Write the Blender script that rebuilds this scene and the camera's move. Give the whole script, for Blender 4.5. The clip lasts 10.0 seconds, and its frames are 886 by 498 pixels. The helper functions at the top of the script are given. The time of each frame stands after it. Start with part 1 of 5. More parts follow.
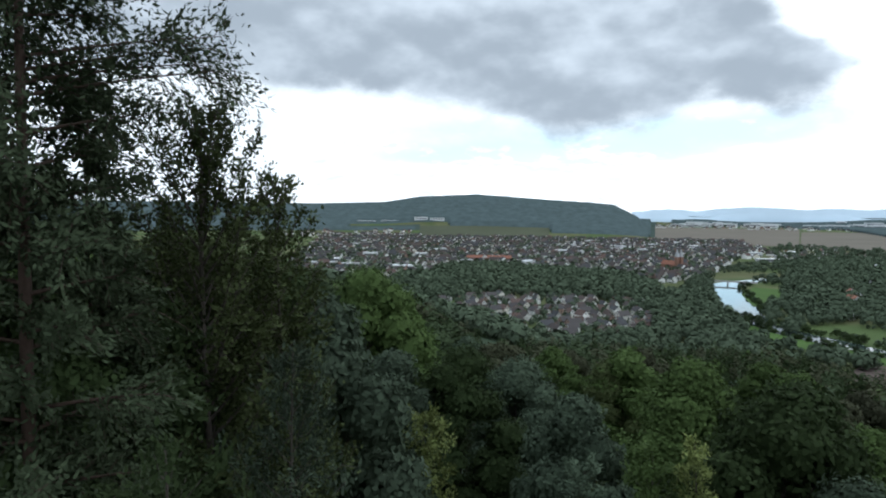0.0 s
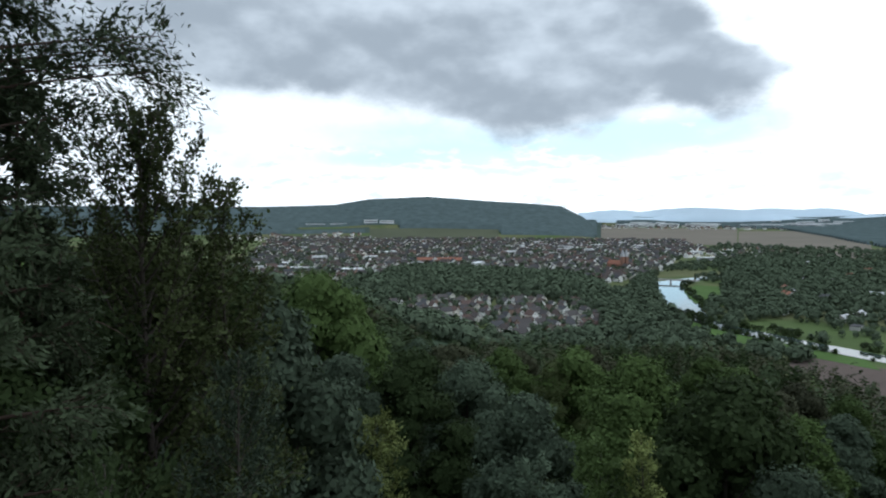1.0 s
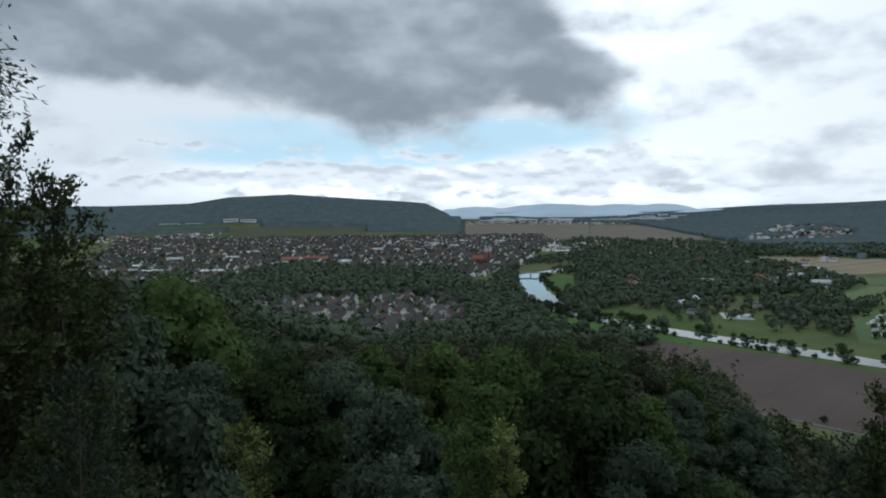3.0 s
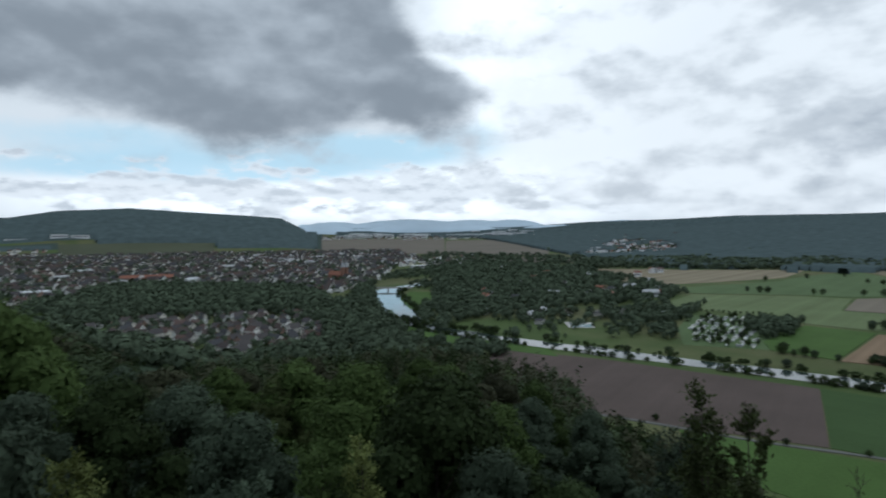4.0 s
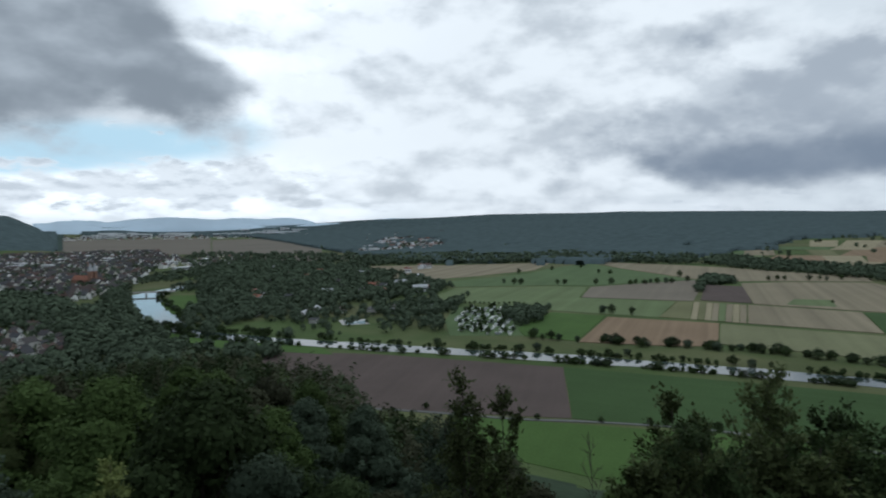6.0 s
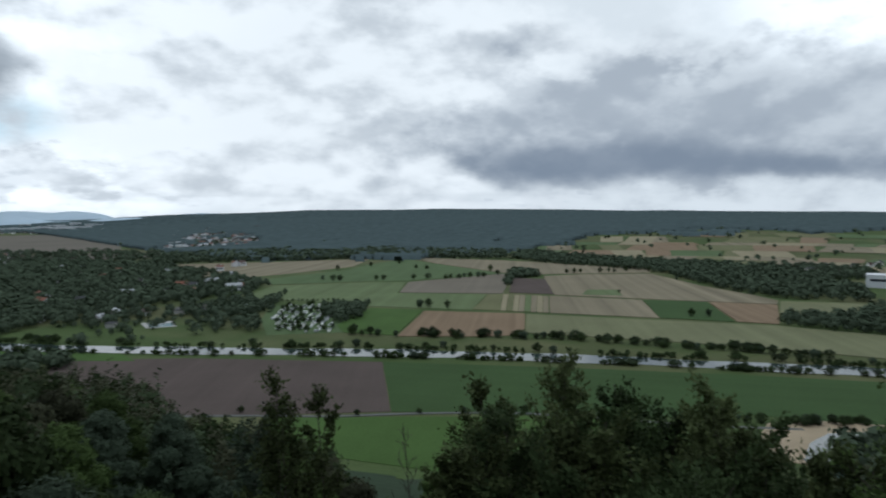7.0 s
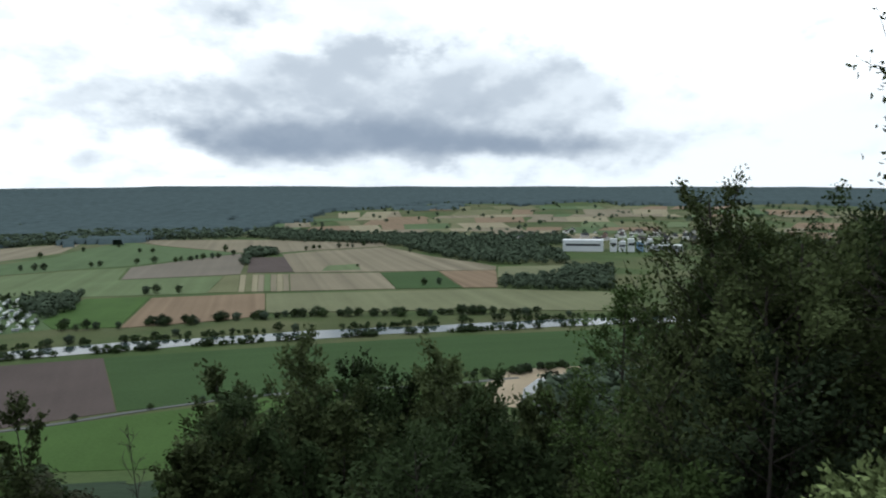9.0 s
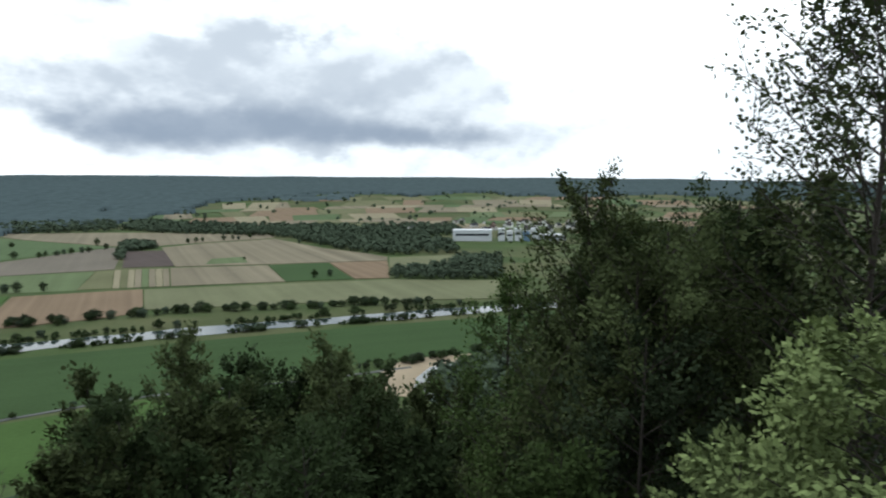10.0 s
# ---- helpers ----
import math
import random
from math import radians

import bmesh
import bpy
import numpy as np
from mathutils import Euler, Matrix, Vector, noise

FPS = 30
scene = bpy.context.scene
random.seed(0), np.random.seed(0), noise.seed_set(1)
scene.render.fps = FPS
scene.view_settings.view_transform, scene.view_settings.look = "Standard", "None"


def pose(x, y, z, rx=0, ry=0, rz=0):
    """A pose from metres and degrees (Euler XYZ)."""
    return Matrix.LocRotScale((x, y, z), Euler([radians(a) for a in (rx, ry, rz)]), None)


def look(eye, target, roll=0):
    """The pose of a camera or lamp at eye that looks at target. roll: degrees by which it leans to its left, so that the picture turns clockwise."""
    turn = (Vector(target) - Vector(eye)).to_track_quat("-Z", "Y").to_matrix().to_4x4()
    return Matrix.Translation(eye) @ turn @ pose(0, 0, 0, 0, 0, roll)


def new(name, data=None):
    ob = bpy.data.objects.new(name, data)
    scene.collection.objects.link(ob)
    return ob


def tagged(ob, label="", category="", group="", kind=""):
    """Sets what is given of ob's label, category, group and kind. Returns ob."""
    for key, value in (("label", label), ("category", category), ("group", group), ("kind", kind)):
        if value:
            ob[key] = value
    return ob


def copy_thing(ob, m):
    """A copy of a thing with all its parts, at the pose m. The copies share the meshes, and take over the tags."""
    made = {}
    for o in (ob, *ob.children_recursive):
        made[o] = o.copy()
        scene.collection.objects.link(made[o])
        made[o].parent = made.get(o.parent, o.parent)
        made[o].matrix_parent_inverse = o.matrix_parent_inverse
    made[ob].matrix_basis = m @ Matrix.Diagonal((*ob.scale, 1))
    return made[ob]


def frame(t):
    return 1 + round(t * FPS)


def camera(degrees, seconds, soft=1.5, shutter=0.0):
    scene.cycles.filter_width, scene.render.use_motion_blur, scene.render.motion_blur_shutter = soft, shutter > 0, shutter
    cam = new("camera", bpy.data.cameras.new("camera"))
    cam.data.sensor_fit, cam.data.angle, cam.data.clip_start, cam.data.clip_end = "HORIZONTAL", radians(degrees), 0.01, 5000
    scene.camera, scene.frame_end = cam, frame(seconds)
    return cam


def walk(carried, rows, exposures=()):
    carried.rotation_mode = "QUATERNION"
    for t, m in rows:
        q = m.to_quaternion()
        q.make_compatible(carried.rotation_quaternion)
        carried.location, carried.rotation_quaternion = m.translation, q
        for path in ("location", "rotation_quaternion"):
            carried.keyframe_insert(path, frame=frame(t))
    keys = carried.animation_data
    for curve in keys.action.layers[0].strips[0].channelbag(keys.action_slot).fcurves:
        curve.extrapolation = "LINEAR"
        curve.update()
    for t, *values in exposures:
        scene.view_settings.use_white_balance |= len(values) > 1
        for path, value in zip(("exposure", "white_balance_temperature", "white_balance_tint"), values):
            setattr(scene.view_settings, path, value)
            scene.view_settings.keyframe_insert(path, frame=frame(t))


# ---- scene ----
EYE_Z = 120.0

# camera: turned by hand on a lookout, held half a metre in front of the body
cam = camera(67.96, 10.0, soft=2.0, shutter=0.3)
TURN = [
    (0.0, 0.00, -3.38, -0.57), (0.5, -1.73, -3.24, -0.57), (1.0, -4.37, -3.14, -0.10), (1.5, -7.70, -3.09, 0.14),
    (2.0, -11.85, -3.49, 0.51), (3.3, -17.45, -3.25, 0.33), (3.5, -19.15, -3.11, 0.31), (4.0, -28.38, -2.13, 0.29),
    (4.5, -34.43, -2.08, 0.47), (5.0, -37.51, -2.28, 0.57), (5.2, -39.15, -2.35, 0.52), (6.3, -52.15, -2.40, 0.30), (6.5, -55.22, -2.44, 0.23),
    (7.0, -63.64, -2.76, -0.08), (7.5, -71.56, -3.17, 0.19), (8.0, -77.94, -3.77, 0.56), (8.5, -81.93, -4.30, 0.77),
    (9.0, -86.18, -4.88, 0.55), (9.5, -90.13, -5.34, 0.58), (10.0, -95.65, -5.77, 0.34)]
walk(cam, [(t, pose(-0.5 * math.sin(radians(a)), 0.5 * math.cos(radians(a)), EYE_Z, 90 + p, r, a)) for t, a, p, r in TURN],
     exposures=[(0.0, 0.32, 5750, 7), (2.0, -0.10, 5750, 7), (3.5, -0.45, 5700, 7), (6.5, -0.47, 5750, 7), (8.5, -0.10, 5850, 7), (10.0, 0.2, 5950, 7)])

# world: sky with broken cloud
SUN_AZ, SUN_EL = 40.0, 55.0
world = bpy.data.worlds.new("sky")
scene.world = world
world.use_nodes = True
wn, wl = world.node_tree.nodes, world.node_tree.links
wn.clear()


def wmath(op, a, b=None, clamp=False):
    n = wn.new("ShaderNodeMath")
    n.operation, n.use_clamp = op, clamp
    for i, v in enumerate((a, b)):
        if v is None:
            continue
        if isinstance(v, (int, float)):
            n.inputs[i].default_value = v
        else:
            wl.new(v, n.inputs[i])
    return n.outputs[0]


def wsmooth(v, lo, hi):
    n = wn.new("ShaderNodeMapRange")
    n.interpolation_type = "SMOOTHSTEP"
    wl.new(v, n.inputs[0])
    n.inputs[1].default_value, n.inputs[2].default_value = lo, hi
    return n.outputs[0]


def wmix(fac, a, b):
    n = wn.new("ShaderNodeMix")
    n.data_type = "RGBA"
    wl.new(fac, n.inputs[0])
    for i, v in ((6, a), (7, b)):
        if isinstance(v, tuple):
            n.inputs[i].default_value = (*v, 1)
        else:
            wl.new(v, n.inputs[i])
    return n.outputs[2]


coord = wn.new("ShaderNodeTexCoord")
sep = wn.new("ShaderNodeSeparateXYZ")
wl.new(coord.outputs["Generated"], sep.inputs[0])
DX, DY, DZ = sep.outputs
azim = wmath("MULTIPLY", wmath("ARCTAN2", DX, DY), 180 / math.pi)
elev = wmath("MULTIPLY", wmath("ARCSINE", DZ), 180 / math.pi)


def wnoise(wide, high, detail, rough, shift, lift=0.0, warp=0.0):
    """Cloud noise over bearing and height; wide and high are the size of a lump in degrees."""
    m = wn.new("ShaderNodeCombineXYZ")
    wl.new(wmath("ADD", wmath("DIVIDE", azim, wide), shift), m.inputs[0])
    wl.new(wmath("DIVIDE", wmath("ADD", elev, lift), high), m.inputs[1])
    m.inputs[2].default_value = shift
    n = wn.new("ShaderNodeTexNoise")
    wl.new(m.outputs[0], n.inputs["Vector"])
    n.inputs["Scale"].default_value, n.inputs["Detail"].default_value = 1.0, detail
    n.inputs["Roughness"].default_value, n.inputs["Distortion"].default_value = rough, warp
    return wmath("SUBTRACT", n.outputs["Fac"], 0.5)


soft_n = wnoise(15.0, 8.0, 3, 0.45, 3.1)
lump_n = wnoise(6.5, 4.0, 9, 0.58, 8.7)
body_n = wnoise(7.5, 4.4, 4, 0.50, 5.2)
body_up = wnoise(7.5, 4.4, 4, 0.50, 5.2, 1.3)
puff_n = wnoise(3.4, 1.25, 7, 0.56, 2.6)
puff_up = wnoise(3.4, 1.25, 7, 0.56, 2.6, 0.45)
thin_n = wnoise(18.0, 1.6, 5, 0.5, 1.3)
ragged = wmath("ADD", wmath("MULTIPLY", soft_n, 1.0), wmath("MULTIPLY", lump_n, 1.2))
relief = wmath("SUBTRACT", body_n, body_up)
puff_relief = wmath("SUBTRACT", puff_n, puff_up)


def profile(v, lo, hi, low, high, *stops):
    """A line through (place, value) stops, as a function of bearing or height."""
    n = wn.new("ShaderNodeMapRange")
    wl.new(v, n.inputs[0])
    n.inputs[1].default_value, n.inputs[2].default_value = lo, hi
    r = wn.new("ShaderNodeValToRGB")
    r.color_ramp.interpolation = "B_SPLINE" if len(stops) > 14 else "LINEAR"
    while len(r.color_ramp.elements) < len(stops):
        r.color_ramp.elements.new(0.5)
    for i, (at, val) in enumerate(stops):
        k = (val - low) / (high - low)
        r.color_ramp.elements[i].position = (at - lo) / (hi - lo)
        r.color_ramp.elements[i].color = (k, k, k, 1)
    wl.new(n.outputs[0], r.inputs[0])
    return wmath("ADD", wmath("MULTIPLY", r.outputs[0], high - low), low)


def heap(*lobes):
    """A cloud mass: soft lobes (bearing, height, half width, half height, weight) added up."""
    total = None
    for az, el, wa, we, k in lobes:
        u = wmath("DIVIDE", wmath("SUBTRACT", azim, az), wa)
        v = wmath("DIVIDE", wmath("SUBTRACT", elev, el), we)
        g = wmath("MULTIPLY", wmath("EXPONENT", wmath("MULTIPLY", wmath("ADD", wmath("MULTIPLY", u, u), wmath("MULTIPLY", v, v)), -1.0)), k)
        total = g if total is None else wmath("ADD", total, g)
    return total


def rough(v, *noises):
    for n, k in noises:
        v = wmath("ADD", v, wmath("MULTIPLY", n, k))
    return v


sky = wn.new("ShaderNodeTexSky")
sky.sky_type, sky.sun_disc = "NISHITA", False
sky.sun_elevation, sky.sun_rotation = radians(SUN_EL), radians(SUN_AZ)
skyc = wn.new("ShaderNodeMix")
skyc.data_type, skyc.blend_type = "RGBA", "MULTIPLY"
skyc.inputs[0].default_value = 1.0
wl.new(sky.outputs[0], skyc.inputs[6])
skyc.inputs[7].default_value = (0.11, 0.11, 0.11, 1)
VEIL, WHITE, GREY, SLATE, BLUE = (1.02, 1.04, 1.03), (1.58, 1.58, 1.54), (0.64, 0.675, 0.70), (0.255, 0.285, 0.315), (0.70, 0.98, 1.10)
# white veil over the blue, brightest where the sun stands behind it
cover = wsmooth(wmath("ADD", ragged, 0.8), 0.0, 0.5)
col = wmix(cover, skyc.outputs[2], VEIL)
glow = wsmooth(rough(heap((36, 13, 11, 12, 1.0), (26, 2.5, 24, 2.2, 0.8), (112, 17, 26, 9, 1.3), (50, 24, 20, 7, 0.7), (8, 2.2, 22, 2.6, 0.7)), (soft_n, 0.8), (lump_n, 0.5)), 0.2, 0.95)
col = wmix(glow, col, WHITE)
# blue gaps under the big cloud
gap = wsmooth(rough(heap((25, 6.6, 12, 1.7, 1), (1, 7.0, 13, 1.7, 0.75), (4, 4.4, 16, 1.3, 0.9), (32.0, 8.6, 3.2, 1.8, 0.45), (14, 4.6, 10, 1.0, 0.5)), (soft_n, 0.6), (lump_n, 0.8)), 0.35, 0.95)
col = wmix(wmath("MULTIPLY", gap, 0.85), col, BLUE)
# rows of small heaps low over the horizon
rows_h = wsmooth(rough(heap((20, 2.9, 42, 2.3, 0.8), (60, 3.6, 16, 2.4, 0.4)), (puff_n, 2.2)), 0.30, 0.62)
col = wmix(wmath("MULTIPLY", rows_h, 0.9), col, (1.12, 1.13, 1.12))
rows_d = wsmooth(rough(rows_h, (puff_relief, 3.2), (puff_n, 0.8)), 0.85, 1.7)
col = wmix(wmath("MULTIPLY", rows_d, 0.6), col, (0.66, 0.70, 0.735))
# layer of lumpy pale cloud between the two dark ones
layer = wsmooth(rough(heap((60, 10, 26, 12, 1.0), (46, 15, 12, 9, 0.5), (42, 6.0, 9, 4, 0.35)), (lump_n, 1.3)), 0.25, 0.75)
col = wmix(wmath("MULTIPLY", layer, 0.85), col, (1.27, 1.265, 1.23))
layer_d = wsmooth(rough(heap((62, 9, 24, 12, 0.55)), (lump_n, 1.4), (relief, 3.2), (body_n, 1.2), (puff_n, 0.9)), 0.0, 1.25)
col = wmix(wmath("MULTIPLY", layer_d, 0.8), col, (0.72, 0.745, 0.76))
low_band = wsmooth(rough(heap((60, 2.2, 50, 1.2, 0.6)), (thin_n, 1.8)), 0.4, 1.0)
col = wmix(wmath("MULTIPLY", low_band, 0.45), col, (0.66, 0.70, 0.73))
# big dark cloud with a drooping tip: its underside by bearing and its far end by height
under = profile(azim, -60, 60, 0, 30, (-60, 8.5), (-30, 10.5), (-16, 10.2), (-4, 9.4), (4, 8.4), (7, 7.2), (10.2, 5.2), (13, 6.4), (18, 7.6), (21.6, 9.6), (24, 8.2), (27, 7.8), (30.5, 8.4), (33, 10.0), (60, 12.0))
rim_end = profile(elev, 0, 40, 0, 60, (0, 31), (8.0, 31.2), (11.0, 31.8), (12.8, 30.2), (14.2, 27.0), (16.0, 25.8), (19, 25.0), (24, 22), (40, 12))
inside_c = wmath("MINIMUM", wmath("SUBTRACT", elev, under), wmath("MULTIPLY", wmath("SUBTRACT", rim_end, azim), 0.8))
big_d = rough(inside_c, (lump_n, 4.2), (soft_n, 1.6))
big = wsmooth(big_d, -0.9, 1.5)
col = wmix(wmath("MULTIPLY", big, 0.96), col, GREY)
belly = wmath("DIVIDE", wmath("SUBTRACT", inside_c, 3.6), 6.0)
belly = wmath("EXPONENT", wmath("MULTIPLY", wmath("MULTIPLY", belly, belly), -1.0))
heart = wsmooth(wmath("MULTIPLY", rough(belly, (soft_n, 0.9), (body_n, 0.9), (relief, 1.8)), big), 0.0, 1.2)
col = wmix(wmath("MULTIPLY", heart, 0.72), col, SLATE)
# long dark bank over the far ridge, with lighter heaps above
right_h = heap((82, 5.6, 24, 5.2, 0.95), (77, 11, 13, 5.0, 0.55), (96, 9.0, 9, 3.5, 0.35))
right_d = rough(right_h, (soft_n, 0.5), (lump_n, 1.5), (relief, 0.8))
right_grey = wsmooth(right_d, 0.28, 0.75)
col = wmix(wmath("MULTIPLY", right_grey, 0.85), col, (0.78, 0.805, 0.82))
right_mid = wsmooth(wmath("MULTIPLY", rough(right_h, (body_n, 1.6), (relief, 2.8), (lump_n, 0.6)), right_grey), 0.35, 1.3)
col = wmix(wmath("MULTIPLY", right_mid, 0.62), col, (0.45, 0.49, 0.54))
right_dark = wsmooth(rough(heap((75, 4.7, 15, 1.9, 1.05), (95, 3.9, 14, 1.1, 0.8), (82, 6.5, 18, 3.0, 0.35)), (soft_n, 0.5), (lump_n, 0.7), (relief, 1.0)), 0.22, 1.3)
col = wmix(wmath("MULTIPLY", right_dark, 0.78), col, (0.235, 0.285, 0.36))
# closed grey cloud added overhead, out of view, to set light from above
unseen_cloud = wsmooth(wmath("ADD", elev, wmath("MULTIPLY", ragged, 8.0)), 25.0, 38.0)
col = wmix(unseen_cloud, col, (0.90, 0.95, 0.99))
bg = wn.new("ShaderNodeBackground")
wl.new(col, bg.inputs[0])
bg.inputs[1].default_value = 1.0
wout = wn.new("ShaderNodeOutputWorld")
wl.new(bg.outputs[0], wout.inputs[0])

# sun behind cloud
sun = new("sun", bpy.data.lights.new("sun", "SUN"))
sun.data.energy, sun.data.angle, sun.data.color = 0.9, radians(35), (1.0, 0.96, 0.9)
sun.matrix_world = look((0, 0, 300), (-300 * math.sin(radians(SUN_AZ)), -300 * math.cos(radians(SUN_AZ)), 300 - 300 * math.tan(radians(SUN_EL))))

# ---- materials ----
MATS = {}


def material(name, base, vary=0.25, scale=0.5, fine=6.0, rough=0.85, bump=0.3, island=0.0, obj=0.0, tint=None, patch=0.0, metal=0.0, spec=0.3, through_light=0.0, rows=None):
    """A surface with two scales of colour variation, grain bump, and variation by piece."""
    if name in MATS:
        return MATS[name]
    m = bpy.data.materials.new(name)
    m.use_nodes = True
    nt = m.node_tree
    b = nt.nodes["Principled BSDF"]
    b.inputs["Roughness"].default_value, b.inputs["Metallic"].default_value = rough, metal
    b.inputs["Specular IOR Level"].default_value = spec
    geo = nt.nodes.new("ShaderNodeNewGeometry")

    def nz(s, det):
        n = nt.nodes.new("ShaderNodeTexNoise")
        nt.links.new(geo.outputs["Position"], n.inputs["Vector"])
        n.inputs["Scale"].default_value, n.inputs["Detail"].default_value = s, det
        return n.outputs["Fac"]

    def mth(op, a, c):
        n = nt.nodes.new("ShaderNodeMath")
        n.operation = op
        for i, v in enumerate((a, c)):
            if isinstance(v, (int, float)):
                n.inputs[i].default_value = v
            else:
                nt.links.new(v, n.inputs[i])
        return n.outputs[0]

    big_n, small_n = nz(scale, 4), nz(fine, 5)
    val = mth("ADD", mth("MULTIPLY", mth("SUBTRACT", big_n, 0.5), 2.4 * vary), mth("MULTIPLY", mth("SUBTRACT", small_n, 0.5), 1.6 * vary))
    if island:
        val = mth("ADD", val, mth("MULTIPLY", mth("SUBTRACT", geo.outputs["Random Per Island"], 0.5), 2 * island))
    if obj:
        oi = nt.nodes.new("ShaderNodeObjectInfo")
        val = mth("ADD", val, mth("MULTIPLY", mth("SUBTRACT", oi.outputs["Random"], 0.5), 2 * obj))
    if rows:
        # tractor rows: (bearing of the rows, metres apart, strength)
        dot = nt.nodes.new("ShaderNodeVectorMath")
        dot.operation = "DOT_PRODUCT"
        nt.links.new(geo.outputs["Position"], dot.inputs[0])
        dot.inputs[1].default_value = (math.cos(radians(rows[0])) / rows[1], -math.sin(radians(rows[0])) / rows[1], 0)
        rn = nt.nodes.new("ShaderNodeTexNoise")
        rn.noise_dimensions = "1D"
        rn.inputs["Scale"].default_value, rn.inputs["Detail"].default_value = 1.0, 4
        nt.links.new(dot.outputs["Value"], rn.inputs["W"])
        val = mth("ADD", val, mth("MULTIPLY", mth("SUBTRACT", rn.outputs["Fac"], 0.5), 2.2 * rows[2]))
    hsv = nt.nodes.new("ShaderNodeHueSaturation")
    hsv.inputs["Color"].default_value = (*base, 1)
    nt.links.new(mth("ADD", val, 1.0), hsv.inputs["Value"])
    colour = hsv.outputs[0]
    if tint:
        mx = nt.nodes.new("ShaderNodeMix")
        mx.data_type = "RGBA"
        mr = nt.nodes.new("ShaderNodeMapRange")
        nt.links.new(nz(patch or scale * 0.4, 3), mr.inputs[0])
        mr.inputs[1].default_value, mr.inputs[2].default_value = 0.42, 0.6
        nt.links.new(mr.outputs[0], mx.inputs[0])
        nt.links.new(colour, mx.inputs[6])
        t2 = nt.nodes.new("ShaderNodeHueSaturation")
        t2.inputs["Color"].default_value = (*tint, 1)
        nt.links.new(mth("ADD", val, 1.0), t2.inputs["Value"])
        nt.links.new(t2.outputs[0], mx.inputs[7])
        colour = mx.outputs[2]
    nt.links.new(colour, b.inputs["Base Color"])
    if bump:
        bp = nt.nodes.new("ShaderNodeBump")
        bp.inputs["Strength"].default_value = bump
        bp.inputs["Distance"].default_value = 0.3 / fine
        nt.links.new(small_n, bp.inputs["Height"])
        nt.links.new(bp.outputs[0], b.inputs["Normal"])
    if through_light:
        tr = nt.nodes.new("ShaderNodeBsdfTranslucent")
        nt.links.new(colour, tr.inputs[0])
        ms = nt.nodes.new("ShaderNodeMixShader")
        ms.inputs[0].default_value = through_light
        nt.links.new(b.outputs[0], ms.inputs[1])
        nt.links.new(tr.outputs[0], ms.inputs[2])
        nt.links.new(ms.outputs[0], nt.nodes["Material Output"].inputs[0])
    MATS[name] = m
    return m


# ---- ground ----
def smooth(x):
    x = np.clip(x, 0, 1)
    return x * x * (3 - 2 * x)


def hill_foot(az):
    return np.interp(az, (-180, -60, -15, 0, 8, 30, 40, 50, 60, 110, 150, 180), (1300, 1300, 950, 760, 570, 540, 400, 330, 300, 300, 900, 1300))


def value_noise(x, y, seed=0):
    """Smooth noise in 0..1 on a unit lattice."""
    xi, yi = np.floor(x).astype(int), np.floor(y).astype(int)
    u, v = smooth(x - xi), smooth(y - yi)

    def h(i, j):
        n = (i * 374761393 + j * 668265263 + seed * 974711) & 0x7fffffff
        n = ((n ^ (n >> 13)) * 1274126177) & 0x7fffffff
        return (n % 10007) / 10007.0
    return (h(xi, yi) * (1 - u) + h(xi + 1, yi) * u) * (1 - v) + (h(xi, yi + 1) * (1 - u) + h(xi + 1, yi + 1) * u) * v


# skyline of the far ridges, degrees above the level by bearing
SKY_AZ = (-180, -40, -12, 17, 20, 22, 25, 30, 34, 37, 41, 47, 52, 63, 90, 115, 121, 135, 180)
SKY_EL = (0.3, 0.5, 0.5, -0.1, -0.3, -0.3, -0.3, -0.3, -0.2, -0.05, 0.2, 0.4, 0.6, 0.75, 0.55, 0.2, 0.0, -0.2, 0.3)


def ground_z(x, y):
    """Height of the land: the lookout hill, the flat valley, the wooded hill and the far ridges."""
    x, y = np.asarray(x, float), np.asarray(y, float)
    r, az = np.hypot(x, y), np.degrees(np.arctan2(x, y))
    foot = hill_foot(az)
    s = np.clip((r - 12) / (foot - 12), 0, 1)
    power = np.interp(az, (-180, -10, -3, 1, 14, 180), (1.7, 1.7, 1.25, 0.95, 0.9, 0.9))
    z = 95 * (1 - s ** power)
    # ridge: the valley floor lifts towards the far rim
    start = np.interp(az, (-180, 14, 24, 36, 48, 60, 75, 95, 120, 180), (3300, 3300, 3300, 3000, 2500, 2200, 1800, 1500, 1300, 1500))
    rim = EYE_Z - 15 + 4880 * np.tan(np.radians(np.interp(az, SKY_AZ, SKY_EL)))
    u = np.clip((r - start) / (4880 - start), 0, 1)
    mid = np.interp(az, (-180, 14, 20, 36, 48, 60, 80, 120, 180), (1, 1, 1, 1, .75, .45, .4, .4, .5))
    lift = (1 - mid) * smooth(u / 0.95) + mid * smooth((u - 0.86) / 0.14) * (1 - 0.45) + mid * 0.45 * smooth(u / 0.9)
    z = z + rim * lift + np.where(u > 0, 10 * (value_noise(x / 420, y / 420) - 0.5) * u, 0)
    # the wooded hill beyond the town
    crest = np.interp(az, (-30, -13, -5, -2, 3, 10, 14.5, 16.4, 17.8, 19), (0.3, 0.45, 0.68, 1.2, 1.45, 0.98, 0.62, -0.3, -1.6, -2.2))
    top = EYE_Z - 15 + 4000 * np.tan(np.radians(crest))
    face = smooth((r - 3150) / 850) * (1 - 0.25 * smooth((r - 4050) / 500))
    z = np.where((az > -60) & (az < 19.5), np.maximum(z, np.maximum(top, 0) * face * smooth((az + 60) / 25)), z)
    return z


